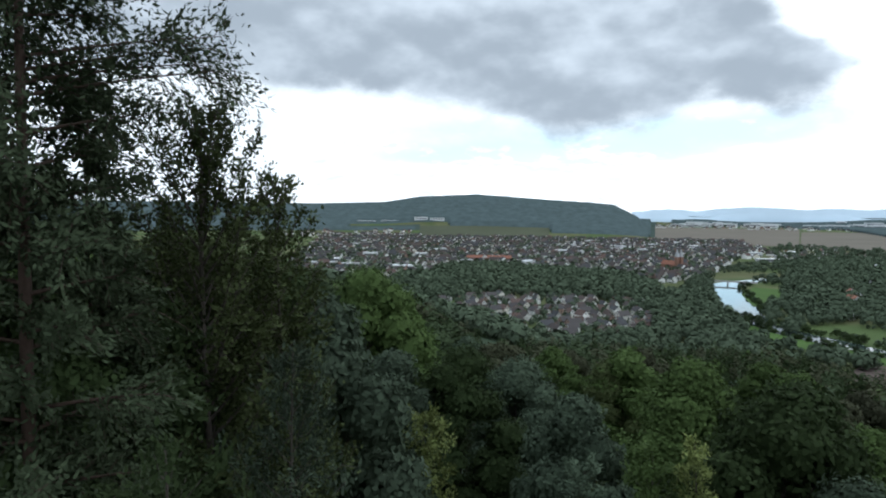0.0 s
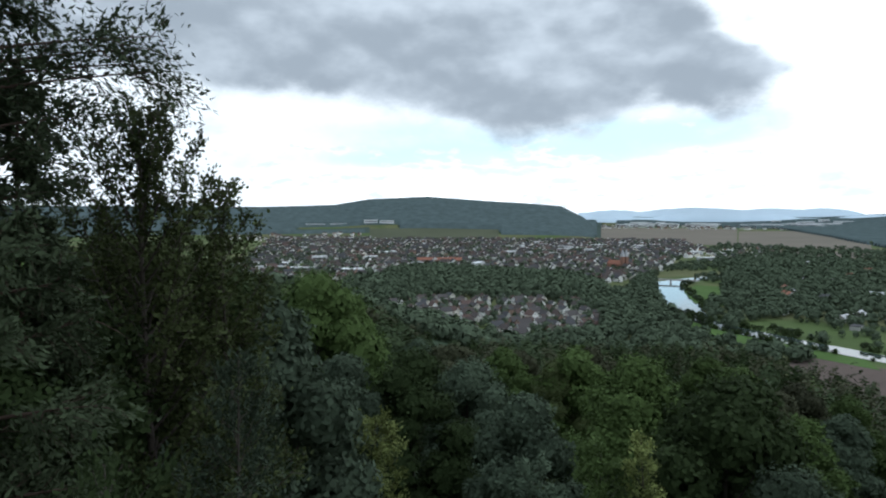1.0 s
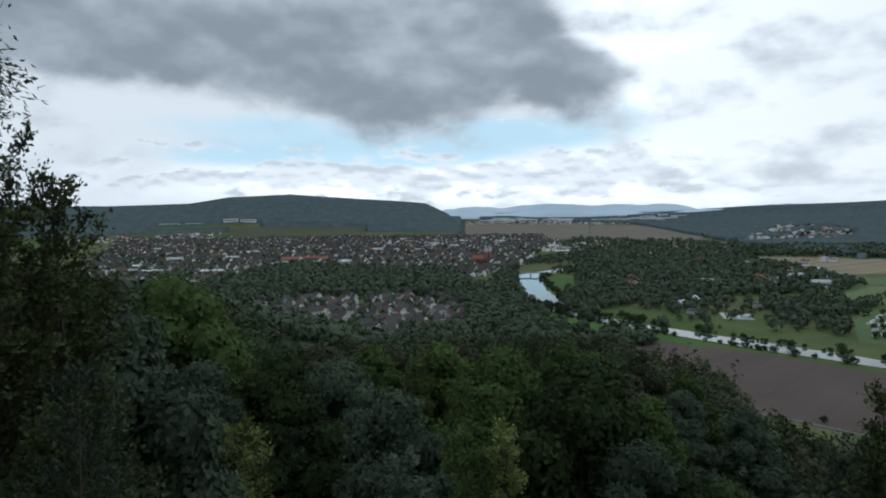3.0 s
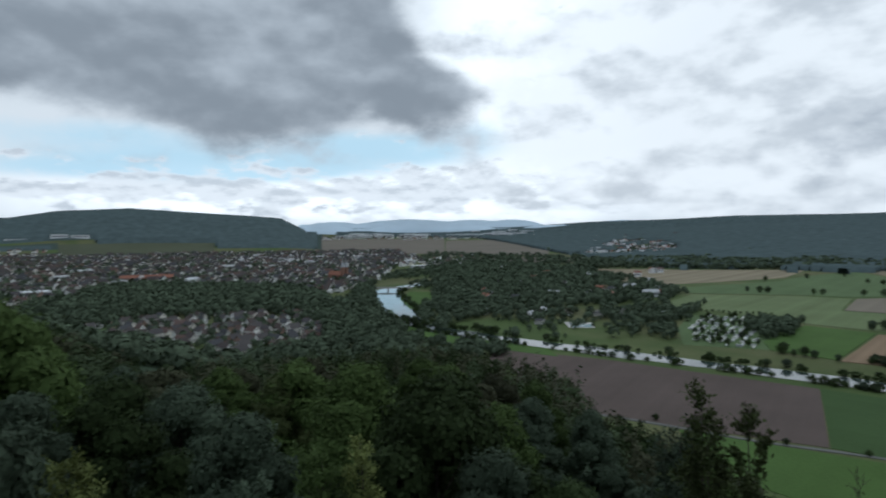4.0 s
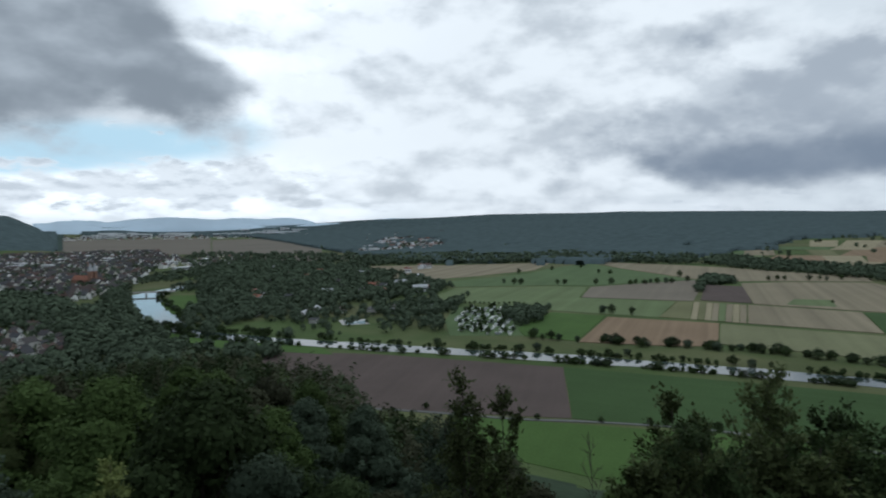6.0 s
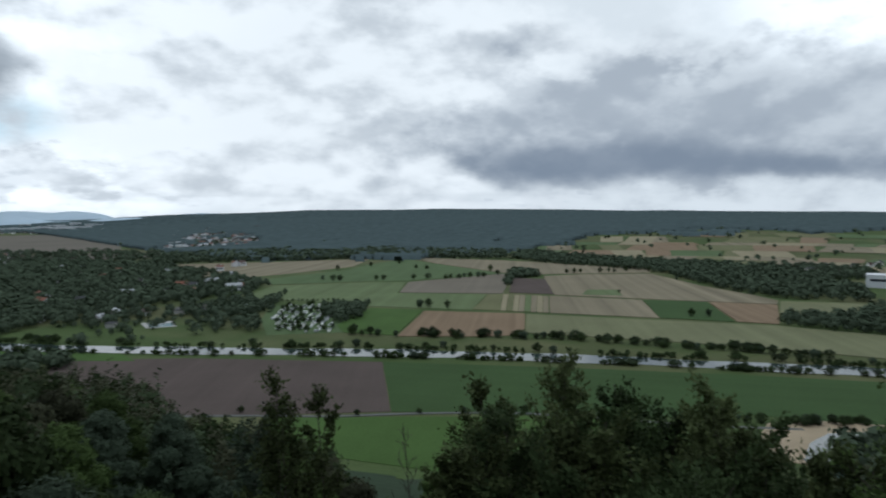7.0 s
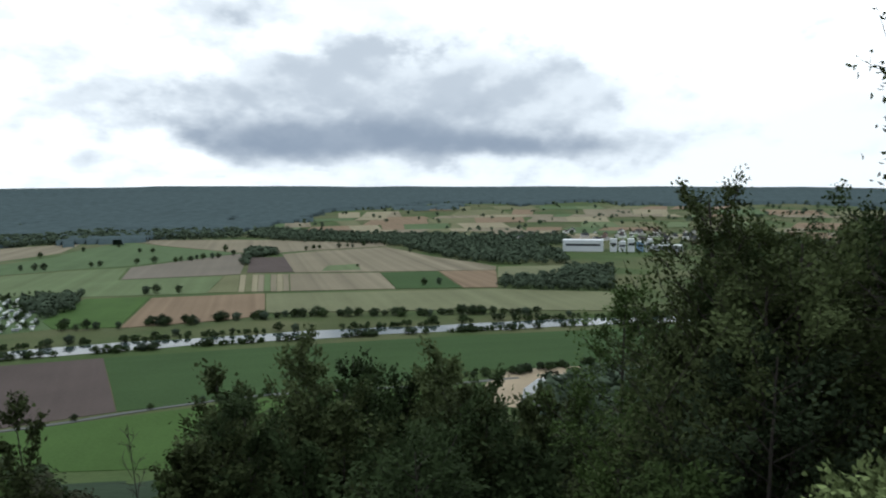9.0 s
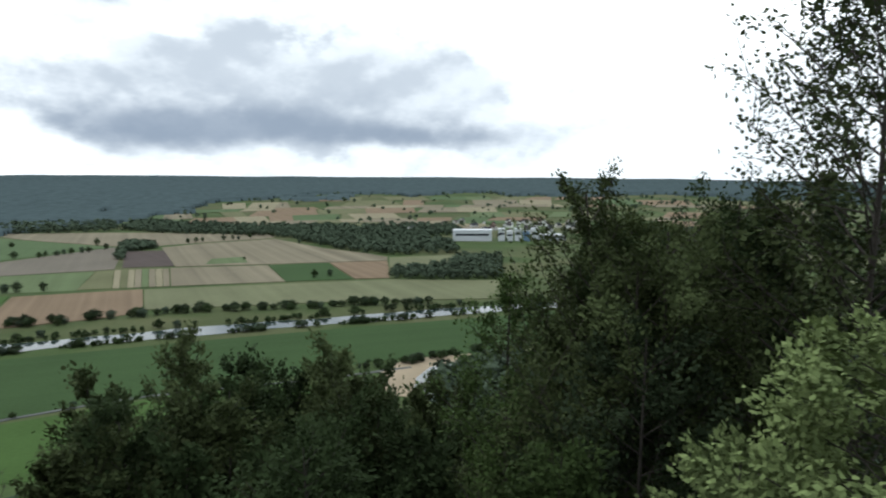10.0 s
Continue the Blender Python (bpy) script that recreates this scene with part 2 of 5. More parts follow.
def mesh_object(name, verts, faces, mat, parent=None, smooth_shade=False):
    me = bpy.data.meshes.new(name)
    me.from_pydata([tuple(v) for v in verts], [], [tuple(f) for f in faces])
    if smooth_shade:
        me.shade_smooth()
    if mat:
        me.materials.append(mat)
    ob = new(name, me)
    if parent:
        ob.parent = parent
    return ob


radii = np.concatenate([np.linspace(0.5, 60, 20), np.geomspace(66, 1200, 70), np.geomspace(1230, 4890, 90)])
angles = np.radians(np.concatenate([np.arange(-60, 140, 0.5), np.arange(140, 300, 4.0)]))
RR, AA = np.meshgrid(radii, angles, indexing="ij")
gx, gy = RR * np.sin(AA), RR * np.cos(AA)
gz = ground_z(gx, gy)
na = len(angles)
gfaces = [(i * na + j, i * na + (j + 1) % na, (i + 1) * na + (j + 1) % na, (i + 1) * na + j) for i in range(len(radii) - 1) for j in range(na)]
gfaces.append(tuple(range(na - 1, -1, -1)))
grass_mat = material("meadow_grass", (0.062, 0.090, 0.032), 0.3, 0.012, 0.3, tint=(0.090, 0.095, 0.045), patch=0.006, spec=0.03)
ground = mesh_object("ground", np.stack([gx, gy, gz], -1).reshape(-1, 3), gfaces, grass_mat, smooth_shade=True)
wood_floor = material("woodland_floor", (0.030, 0.045, 0.026), 0.3, 0.01, 0.2, spec=0.03)
# ridge floor is tinted bluish to go with the painted haze of its canopy
hazed_floor = material("hazed_ridge_floor", (0.052, 0.070, 0.062), 0.12, 0.004, 0.02, bump=0.0, spec=0.0)
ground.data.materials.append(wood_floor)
ground.data.materials.append(hazed_floor)


def far_wooded(x, y):
    """Where forest covers the far ridges and the hill beyond the town."""
    r, az = np.hypot(x, y), np.degrees(np.arctan2(x, y))
    start = np.interp(az, (-180, -15, 17.5, 17.6, 24, 31, 35, 39, 44, 56, 61, 66, 72, 80, 95, 128, 180), (3350, 3330, 3300, 4760, 4650, 4300, 3500, 2620, 1960, 1820, 1860, 2060, 2400, 2980, 3250, 3000, 3000))
    ok = r > start + np.where(az > 40, 420 * (value_noise(x / 160, y / 160, 44) - 0.5) + 160 * (value_noise(x / 50, y / 50, 45) - 0.5), 0)
    village = (np.abs(az - 44.5) < 3.6 * np.sqrt(np.clip(1 - ((r - 3100) / 420)**2, 0, 1))) & (value_noise(x / 110, y / 70, 17) > 0.45)
    lawn = ((az > -8.2) & (az < 0.6) & (r > 3380) & (r < 3485)) | ((az > -2.2) & (az < 9.4) & (r < 3400))
    ok = ok & ~lawn
    return ok & ~village & ~((value_noise(x / 230, y / 120, 3) > 0.85) & (az > 20) & (r < 3000))


fx_, fy_ = gx[:-1, :].ravel(), gy[:-1, :].ravel()
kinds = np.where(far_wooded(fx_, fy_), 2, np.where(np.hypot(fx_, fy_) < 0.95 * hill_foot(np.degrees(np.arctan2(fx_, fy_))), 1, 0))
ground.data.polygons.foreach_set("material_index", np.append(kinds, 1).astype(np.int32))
tagged(ground, "rolling valley ground of grass and woodland soil", "ground", kind="structure")


def sheet(name, corners, mat, label, lift=0.15, category="field", cell=40.0):
    """A field: a level slab of crop on the ground, with its own edge."""
    bm = bmesh.new()
    vs = [bm.verts.new((x, y, 0)) for x, y in corners]
    f = bm.faces.new(vs)
    if f.normal.z < 0 or f.calc_area() and sum((corners[i][0] * corners[(i + 1) % len(corners)][1] - corners[(i + 1) % len(corners)][0] * corners[i][1]) for i in range(len(corners))) < 0:
        bmesh.ops.reverse_faces(bm, faces=[f])
    ext = bmesh.ops.extrude_face_region(bm, geom=[f])
    up = [g for g in ext["geom"] if isinstance(g, bmesh.types.BMVert)]
    for v in up:
        v.co.z = float(ground_z(v.co.x, v.co.y)) + lift
    for v in vs:
        v.co.z = float(ground_z(v.co.x, v.co.y)) - 0.3
    bmesh.ops.recalc_face_normals(bm, faces=bm.faces[:])
    me = bpy.data.meshes.new(name)
    bm.to_mesh(me)
    bm.free()
    me.materials.append(mat)
    return tagged(new(name, me), label, category, kind="structure")


ROWS = 70
soil = material("ploughed_soil", (0.084, 0.066, 0.058), 0.2, 0.02, 0.6, spec=0.03, rows=(60, 9, 0.10))
crop = material("green_crop", (0.045, 0.076, 0.028), 0.2, 0.015, 0.4, spec=0.03, rows=(-15, 14, 0.08))
bright = material("bright_meadow", (0.058, 0.100, 0.028), 0.2, 0.02, 0.5, spec=0.03, rows=(ROWS, 16, 0.08))
pale_green = material("pale_grass", (0.110, 0.140, 0.066), 0.18, 0.012, 0.3, spec=0.03, rows=(ROWS, 20, 0.26))
mid_green = material("pasture", (0.082, 0.118, 0.053), 0.18, 0.012, 0.3, spec=0.03, rows=(ROWS, 26, 0.15))
stubble = material("stubble", (0.188, 0.162, 0.110), 0.14, 0.01, 0.2, spec=0.03, rows=(ROWS, 22, 0.40))
orange_soil = material("dry_soil", (0.190, 0.137, 0.088), 0.12, 0.015, 0.3, spec=0.03, rows=(ROWS, 10, 0.30))
straw = material("straw", (0.235, 0.207, 0.132), 0.14, 0.02, 0.3, spec=0.03, rows=(ROWS, 8, 0.15))
fallow = material("fallow_soil", (0.155, 0.135, 0.105), 0.14, 0.01, 0.2, spec=0.03, rows=(ROWS, 18, 0.16))
pale_olive = material("pale_olive_grass", (0.145, 0.150, 0.082), 0.16, 0.012, 0.3, spec=0.03, rows=(ROWS, 18, 0.16))
olive = material("olive_grass", (0.130, 0.131, 0.067), 0.18, 0.012, 0.3, spec=0.03, rows=(ROWS, 18, 0.2))

FIELDS = [
    ("ploughed_field", soil, "dark brown ploughed field beside the river", ((345, 530), (400, 440), (462, 285), (345, 207), (270, 330), (300, 480))),
    ("crop_field", crop, "even dark green crop field along the river", ((462.4, 284.4), (512, 135), (545, 20), (592, -175), (475, -130), (448, -70), (438, 5), (400, 70), (345.3, 206.4))),
    ("meadow", bright, "bright green meadow below the wooded slope", ((300, 268), (336, 200), (385, 105), (398, 40), (330, 40), (275, 120), (262, 220))),
    ("bank_meadow", bright, "bright green meadow strip on the river bank", ((326, 775), (334, 745), (331, 665), (350, 592), (386, 505), (372, 470), (335, 545), (306, 610), (300, 700))),
    ("bend_meadow", bright, "green meadow inside the river bend", ((505, 1060), (440, 960), (402, 845), (440, 800), (500, 880), (570, 1010))),
    ("stubble_field", stubble, "long tan stubble field at the edge of the woods", ((1172, 1356), (1379, 1173), (1608, 1031), (1333, 904), (1070, 910), (979, 934), (923, 1069))),
    ("far_pasture", mid_green, "green pasture with scattered trees", ((953, 868), (1077, 862), (1243, 856), (1403, 906), (1653, 935), (1502, 774), (1319, 510), (1199, 558), (1076, 610), (1040, 667), (907, 784))),
    ("upper_field", stubble, "upper strip of tan stubble below the woods", ((1720, 964), (1716, 662), (1662, 484), (1582, 246), (1480, 230), (1390, 360), (1327, 430), (1333, 515), (1520, 775))),
    ("light_green_field", pale_green, "light green field with broad strips", ((725, 692), (893, 772), (1023, 656), (1049, 597), (897, 526), (943, 391), (776, 343), (746, 479), (748, 605))),
    ("fallow_field", fallow, "mauve brown fallow field", ((904, 525), (1058, 595), (1306, 505), (1270, 472), (967, 374), (957, 394))),
    ("pasture", bright, "bright green pasture behind the caravan park", ((563, 394), (597, 427), (733, 470), (743, 398), (572, 337))),
    ("dry_field", orange_soil, "orange brown harrowed field", ((569, 333), (740, 393), (776, 270), (633, 221), (605, 259))),
    ("rough_field", olive, "rough dark green corner of fallow land", ((780, 344), (943, 387), (953, 369), (786, 308))),
    ("ploughed_plot", soil, "dark brown square ploughed plot", ((983, 369), (1223, 452), (1230, 386), (992, 299))),
    ("wide_stubble_field", stubble, "wide tan stubble field", ((985, 295), (1289, 410), (1362, 353), (1448, 225), (1340, 162), (1227, 101), (1118, 16), (1063, -14), (1017, -13), (996, 155))),
    ("field_corner", pale_green, "small green corner in the stubble", ((1005, 258), (1079, 267), (1103, 221), (1021, 199))),
    ("plain_stubble", stubble, "tan stubble furrowed by tractor lines", ((970, 298), (980, 163), (814, 115), (795, 244))),
    ("dark_crop_field", crop, "dark green rectangle of root crop", ((980, 161), (999, 78), (825, 33), (814, 114))),
    ("dry_stubble", orange_soil, "reddish tan stubble beside the root crop", ((999, 74), (1010, -13), (827, -13), (826, 30))),
    ("grass_strip", pale_olive, "pale olive strip along the river fields", ((772, 267), (793, 124), (813, -12), (788, -143), (733, -155), (662, -136), (668, 18), (646, 224))),
    ("pale_field", pale_olive, "pale grass before the valley wood", ((1056, -17), (1077, -126), (989, -118), (908, -21), (913, -15))),
]
for i, (nm, mt, lb, cs) in enumerate(FIELDS):
    sheet(nm, cs, mt, lb, 0.2 + 0.03 * i)
# narrow strips of the fallow land between the dry field and the plot
STRIP_MATS = (straw, olive, straw, stubble, pale_green, stubble, straw, stubble)
for i in range(8):
    a0, a1 = i / 8, (i + 1) / 8 - 0.012

    def lerp(p, q, s):
        return (p[0] + (q[0] - p[0]) * s, p[1] + (q[1] - p[1]) * s)
    n0, n1 = (786, 307), (795, 245)
    f0, f1 = (954, 368), (963, 297)
    sheet("field_strip", (lerp(n0, n1, a0), lerp(f0, f1, a0), lerp(f0, f1, a1), lerp(n0, n1, a1)), STRIP_MATS[i], "narrow strip of straw and grass", 0.75)

# river
RIVER = ((700, 1250), (560, 1165), (470, 1090), (425, 985), (383, 850), (352, 742), (350, 665), (370, 595), (405, 510), (440, 425), (475, 350), (505, 272), (532, 195), (557, 110), (580, 20), (603, -75), (625, -190), (640, -340))
WIDTH = (30, 34, 46, 50, 46, 34, 30, 30, 30, 30, 30, 30, 30, 30, 30, 30, 30, 30)


def ribbon(name, pts, widths, mat, z, label, category, drop=0.3):
    """A strip that follows a smooth line through points."""
    pts, widths = np.array(pts, float), np.array(widths, float)
    t = np.arange(len(pts))
    tt = np.linspace(0, len(pts) - 1, (len(pts) - 1) * 6 + 1)

    def cubic(v):
        m = np.gradient(v)
        i = np.minimum(tt.astype(int), len(v) - 2)
        s = tt - i
        return (2 * s**3 - 3 * s**2 + 1) * v[i] + (s**3 - 2 * s**2 + s) * m[i] + (-2 * s**3 + 3 * s**2) * v[i + 1] + (s**3 - s**2) * m[i + 1]
    px, py, w = cubic(pts[:, 0]), cubic(pts[:, 1]), np.interp(tt, t, widths)
    tx, ty = np.gradient(px), np.gradient(py)
    ln = np.hypot(tx, ty)
    nx, ny = -ty / ln, tx / ln
    wob = 1 + 0.12 * np.sin(tt * 3.1) + 0.08 * np.sin(tt * 7.7)
    L = np.stack([px + nx * w / 2 * wob, py + ny * w / 2 * wob], -1)
    R = np.stack([px - nx * w / 2 * wob[::-1], py - ny * w / 2 * wob[::-1]], -1)
    verts, faces = [], []
    for k in range(len(tt)):
        for q in (L[k], R[k]):
            base = float(ground_z(q[0], q[1]))
            verts += [(q[0], q[1], base + z), (q[0], q[1], base - drop)]
    for k in range(len(tt) - 1):
        a, b = 4 * k, 4 * k + 4
        faces += [(a, b, b + 2, a + 2), (a + 1, b + 1, b, a), (a + 2, b + 2, b + 3, a + 3)]
    ob = mesh_object(name, verts, faces, mat)
    return tagged(ob, label, category, kind="structure"), np.stack([px, py], -1), np.stack([nx, ny], -1), w


water_mat = bpy.data.materials.new("river_water")
water_mat.use_nodes = True
wb = water_mat.node_tree.nodes["Principled BSDF"]
wb.inputs["Base Color"].default_value = (0.035, 0.05, 0.045, 1)
wb.inputs["Roughness"].default_value, wb.inputs["IOR"].default_value = 0.06, 1.33
wb.inputs["Specular IOR Level"].default_value = 1.0
wnz = water_mat.node_tree.nodes.new("ShaderNodeTexNoise")
wnz.inputs["Scale"].default_value = 0.35
wbp = water_mat.node_tree.nodes.new("ShaderNodeBump")
wbp.inputs["Strength"].default_value = 0.05
wgeo = water_mat.node_tree.nodes.new("ShaderNodeNewGeometry")
water_mat.node_tree.links.new(wgeo.outputs["Position"], wnz.inputs["Vector"])
water_mat.node_tree.links.new(wnz.outputs["Fac"], wbp.inputs["Height"])
water_mat.node_tree.links.new(wbp.outputs[0], wb.inputs["Normal"])
river, RP, RN, RW = ribbon("water", RIVER, WIDTH, water_mat, 0.25, "calm river water mirroring the bright sky", "river")
gravel = material("pale_gravel", (0.088, 0.090, 0.082), 0.15, 0.3, 4.0)
sand = material("pond_sand", (0.30, 0.235, 0.15), 0.25, 0.05, 1.5)
road, *_ = ribbon("road", ((262, 345), (296, 285), (322, 232), (348, 192), (376, 138), (390, 85), (400, 40), (420, -20)), (3.4,) * 8, gravel, 0.32, "narrow grey farm lane beside the meadow", "lane")


def far_patch(name, az0, az1, r0, r1, mat, label, lift=1.2, skew=0.0):
    """A field on the far slope, laid over the land."""
    n, m = 13, 15
    A, R_ = np.meshgrid(np.radians(np.linspace(az0, az1, n)), np.linspace(r0, r1, m))
    A = A + np.radians(skew * (R_ - r0) / (r1 - r0))
    X, Y = R_ * np.sin(A), R_ * np.cos(A)
    Z = ground_z(X, Y) + lift
    V = np.stack([X, Y, Z], -1).reshape(-1, 3)
    F = [(i * n + j, (i + 1) * n + j, (i + 1) * n + j + 1, i * n + j + 1) for i in range(m - 1) for j in range(n - 1)]
    return tagged(mesh_object(name, V, F, mat), label, "field", kind="structure")


prng = random.Random(4)
SLOPE_MATS = [(pale_green, "pale green sloping field"), (stubble, "tan stubble on the far slope"), (mid_green, "green pasture on the far slope"), (straw, "pale straw field on the slope"), (olive, "olive grass on the far slope"), (orange_soil, "light brown field on the slope")]
r_ = 1560.0
while r_ < 3150:
    r2 = r_ * prng.uniform(1.045, 1.10)
    az = 60.0 + prng.uniform(0, 3)
    while az < 124:
        w_ = prng.uniform(1.2, 4.6)
        lo_ = float(np.interp(az, (60, 66, 70, 85, 95, 124), (2600, 2120, 1960, 1740, 1640, 1520)))
        hi_ = float(np.interp(az, (60, 66, 80, 95, 124), (2000, 2240, 3080, 3180, 2950)))
        if r_ > lo_ and r2 < hi_ and prng.random() < 0.86:
            mt, lb = prng.choice(SLOPE_MATS)
            far_patch("slope_field", az, az + w_ - 0.04, r_, r2 - 3, mt, lb, 1.6 + 0.2 * prng.random(), prng.uniform(-1.0, 1.0))
        az += w_
    r_ = r2
# wide flat fields beyond the town and on the near foot of the wooded hill
dusk_field = material("far_stubble", (0.150, 0.136, 0.114), 0.12, 0.004, 0.05, bump=0.0, spec=0.0)
far_patch("plain_field", 17.9, 28.5, 2680, 4250, dusk_field, "wide brownish stubble plain")
far_patch("plain_field", 28.6, 37.5, 2560, 4000, dusk_field, "wide brownish stubble plain")
far_patch("plain_field", 30.0, 40.5, 2080, 2420, dusk_field, "brown harvested strip before the woods")
hill_grass = material("hill_grass", (0.078, 0.086, 0.058), 0.15, 0.006, 0.05, bump=0.0, spec=0.0)
far_patch("hill_field", -9.0, -2.4, 2880, 3250, hill_grass, "olive field on the foot of the wooded hill")
far_patch("hill_field", -2.0, 9.2, 3060, 3395, hill_grass, "pale green field on the foot of the hill")

# hills on the horizon beyond the plain, aerial haze painted in as pale blue
distance = material("hazed_hills", (0.44, 0.53, 0.60), 0.1, 0.002, 0.01, bump=0.0, spec=0.0)
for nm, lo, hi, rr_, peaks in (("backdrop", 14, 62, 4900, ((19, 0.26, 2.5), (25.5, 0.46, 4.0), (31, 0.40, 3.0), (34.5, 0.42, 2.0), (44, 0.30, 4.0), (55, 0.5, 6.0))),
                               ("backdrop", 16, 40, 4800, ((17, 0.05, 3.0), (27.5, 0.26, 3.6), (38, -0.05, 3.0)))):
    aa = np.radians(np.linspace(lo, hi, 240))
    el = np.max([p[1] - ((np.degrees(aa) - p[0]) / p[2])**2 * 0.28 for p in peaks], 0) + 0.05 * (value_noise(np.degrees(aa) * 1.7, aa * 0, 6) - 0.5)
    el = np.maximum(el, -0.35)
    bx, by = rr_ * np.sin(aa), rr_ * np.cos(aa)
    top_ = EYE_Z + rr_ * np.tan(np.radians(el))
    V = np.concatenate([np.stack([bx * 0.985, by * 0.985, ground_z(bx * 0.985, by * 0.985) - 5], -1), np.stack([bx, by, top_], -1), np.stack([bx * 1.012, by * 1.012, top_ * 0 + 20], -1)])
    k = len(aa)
    tagged(mesh_object(nm, V, [(q * k + i, q * k + i + 1, (q + 1) * k + i + 1, (q + 1) * k + i) for q in (0, 1) for i in range(k - 1)], distance, smooth_shade=True), "hills on the horizon, painted pale blue for haze", "hills", kind="structure")


# ---- trees ----
RNG = np.random.default_rng(7)


def unit(v):
    return v / np.maximum(np.linalg.norm(v, axis=-1, keepdims=True), 1e-9)


def quads_mesh(name, verts, mat):
    """Many loose four-cornered leaves in one mesh; verts is N x 4 x 3."""
    n = len(verts)
    me = bpy.data.meshes.new(name)
    me.vertices.add(4 * n)
    me.vertices.foreach_set("co", verts.reshape(-1).astype(np.float32))
    me.loops.add(4 * n)
    me.loops.foreach_set("vertex_index", np.arange(4 * n, dtype=np.int32))
    me.polygons.add(n)
    me.polygons.foreach_set("loop_start", np.arange(0, 4 * n, 4, dtype=np.int32))
    me.update(calc_edges=True)
    me.materials.append(mat)
    return me


def leaves(centres, axes, length, width, rng, up=0.35, out=None):
    """Leaf blades: pointed, folded a little along the rib, in all directions but more often facing up."""
    n = len(centres)
    axes = unit(axes + rng.normal(0, 0.45, (n, 3)))
    nrm = rng.normal(0, 0.5, (n, 3)) + np.array([0, 0, up * 1.6])
    if out is not None:
        nrm = nrm + 1.6 * out
    side = unit(np.cross(axes, nrm))
    nrm = unit(np.cross(side, axes))
    L = (length * rng.uniform(0.65, 1.35, n))[:, None]
    W = (width * rng.uniform(0.65, 1.35, n))[:, None]
    a = centres - axes * L * 0.5
    c = centres + axes * L * 0.5
    m = centres - axes * L * 0.08 - nrm * W * 0.18
    return np.stack([a, m + side * W * 0.5, c, m - side * W * 0.5], 1)


class Wood:
    """Collects tapered round branches into one mesh."""

    def __init__(self):
        self.v, self.f, self.n, self.limbs = [], [], 0, None

    def add(self, pts, r0, r1, sides):
        pts = np.asarray(pts, float)
        k = len(pts)
        t = unit(np.gradient(pts, axis=0))
        ref = np.where(np.abs(t[:, 2:3]) > 0.9, np.array([[1.0, 0, 0]]), np.array([[0, 0, 1.0]]))
        u = unit(np.cross(t, ref))
        w = np.cross(t, u)
        rad = np.linspace(r0, r1, k)[:, None, None]
        ang = np.linspace(0, 2 * np.pi, sides, endpoint=False)
        ring = pts[:, None] + rad * (np.cos(ang)[None, :, None] * u[:, None] + np.sin(ang)[None, :, None] * w[:, None])
        self.v.append(ring.reshape(-1, 3))
        for i in range(k - 1):
            for j in range(sides):
                a, b = self.n + i * sides + j, self.n + i * sides + (j + 1) % sides
                self.f.append((a, b, b + sides, a + sides))
        self.n += k * sides

    def mesh(self, name, mat):
        me = bpy.data.meshes.new(name)
        me.from_pydata(np.concatenate(self.v).tolist(), [], self.f)
        me.shade_smooth()
        me.materials.append(mat)
        return me


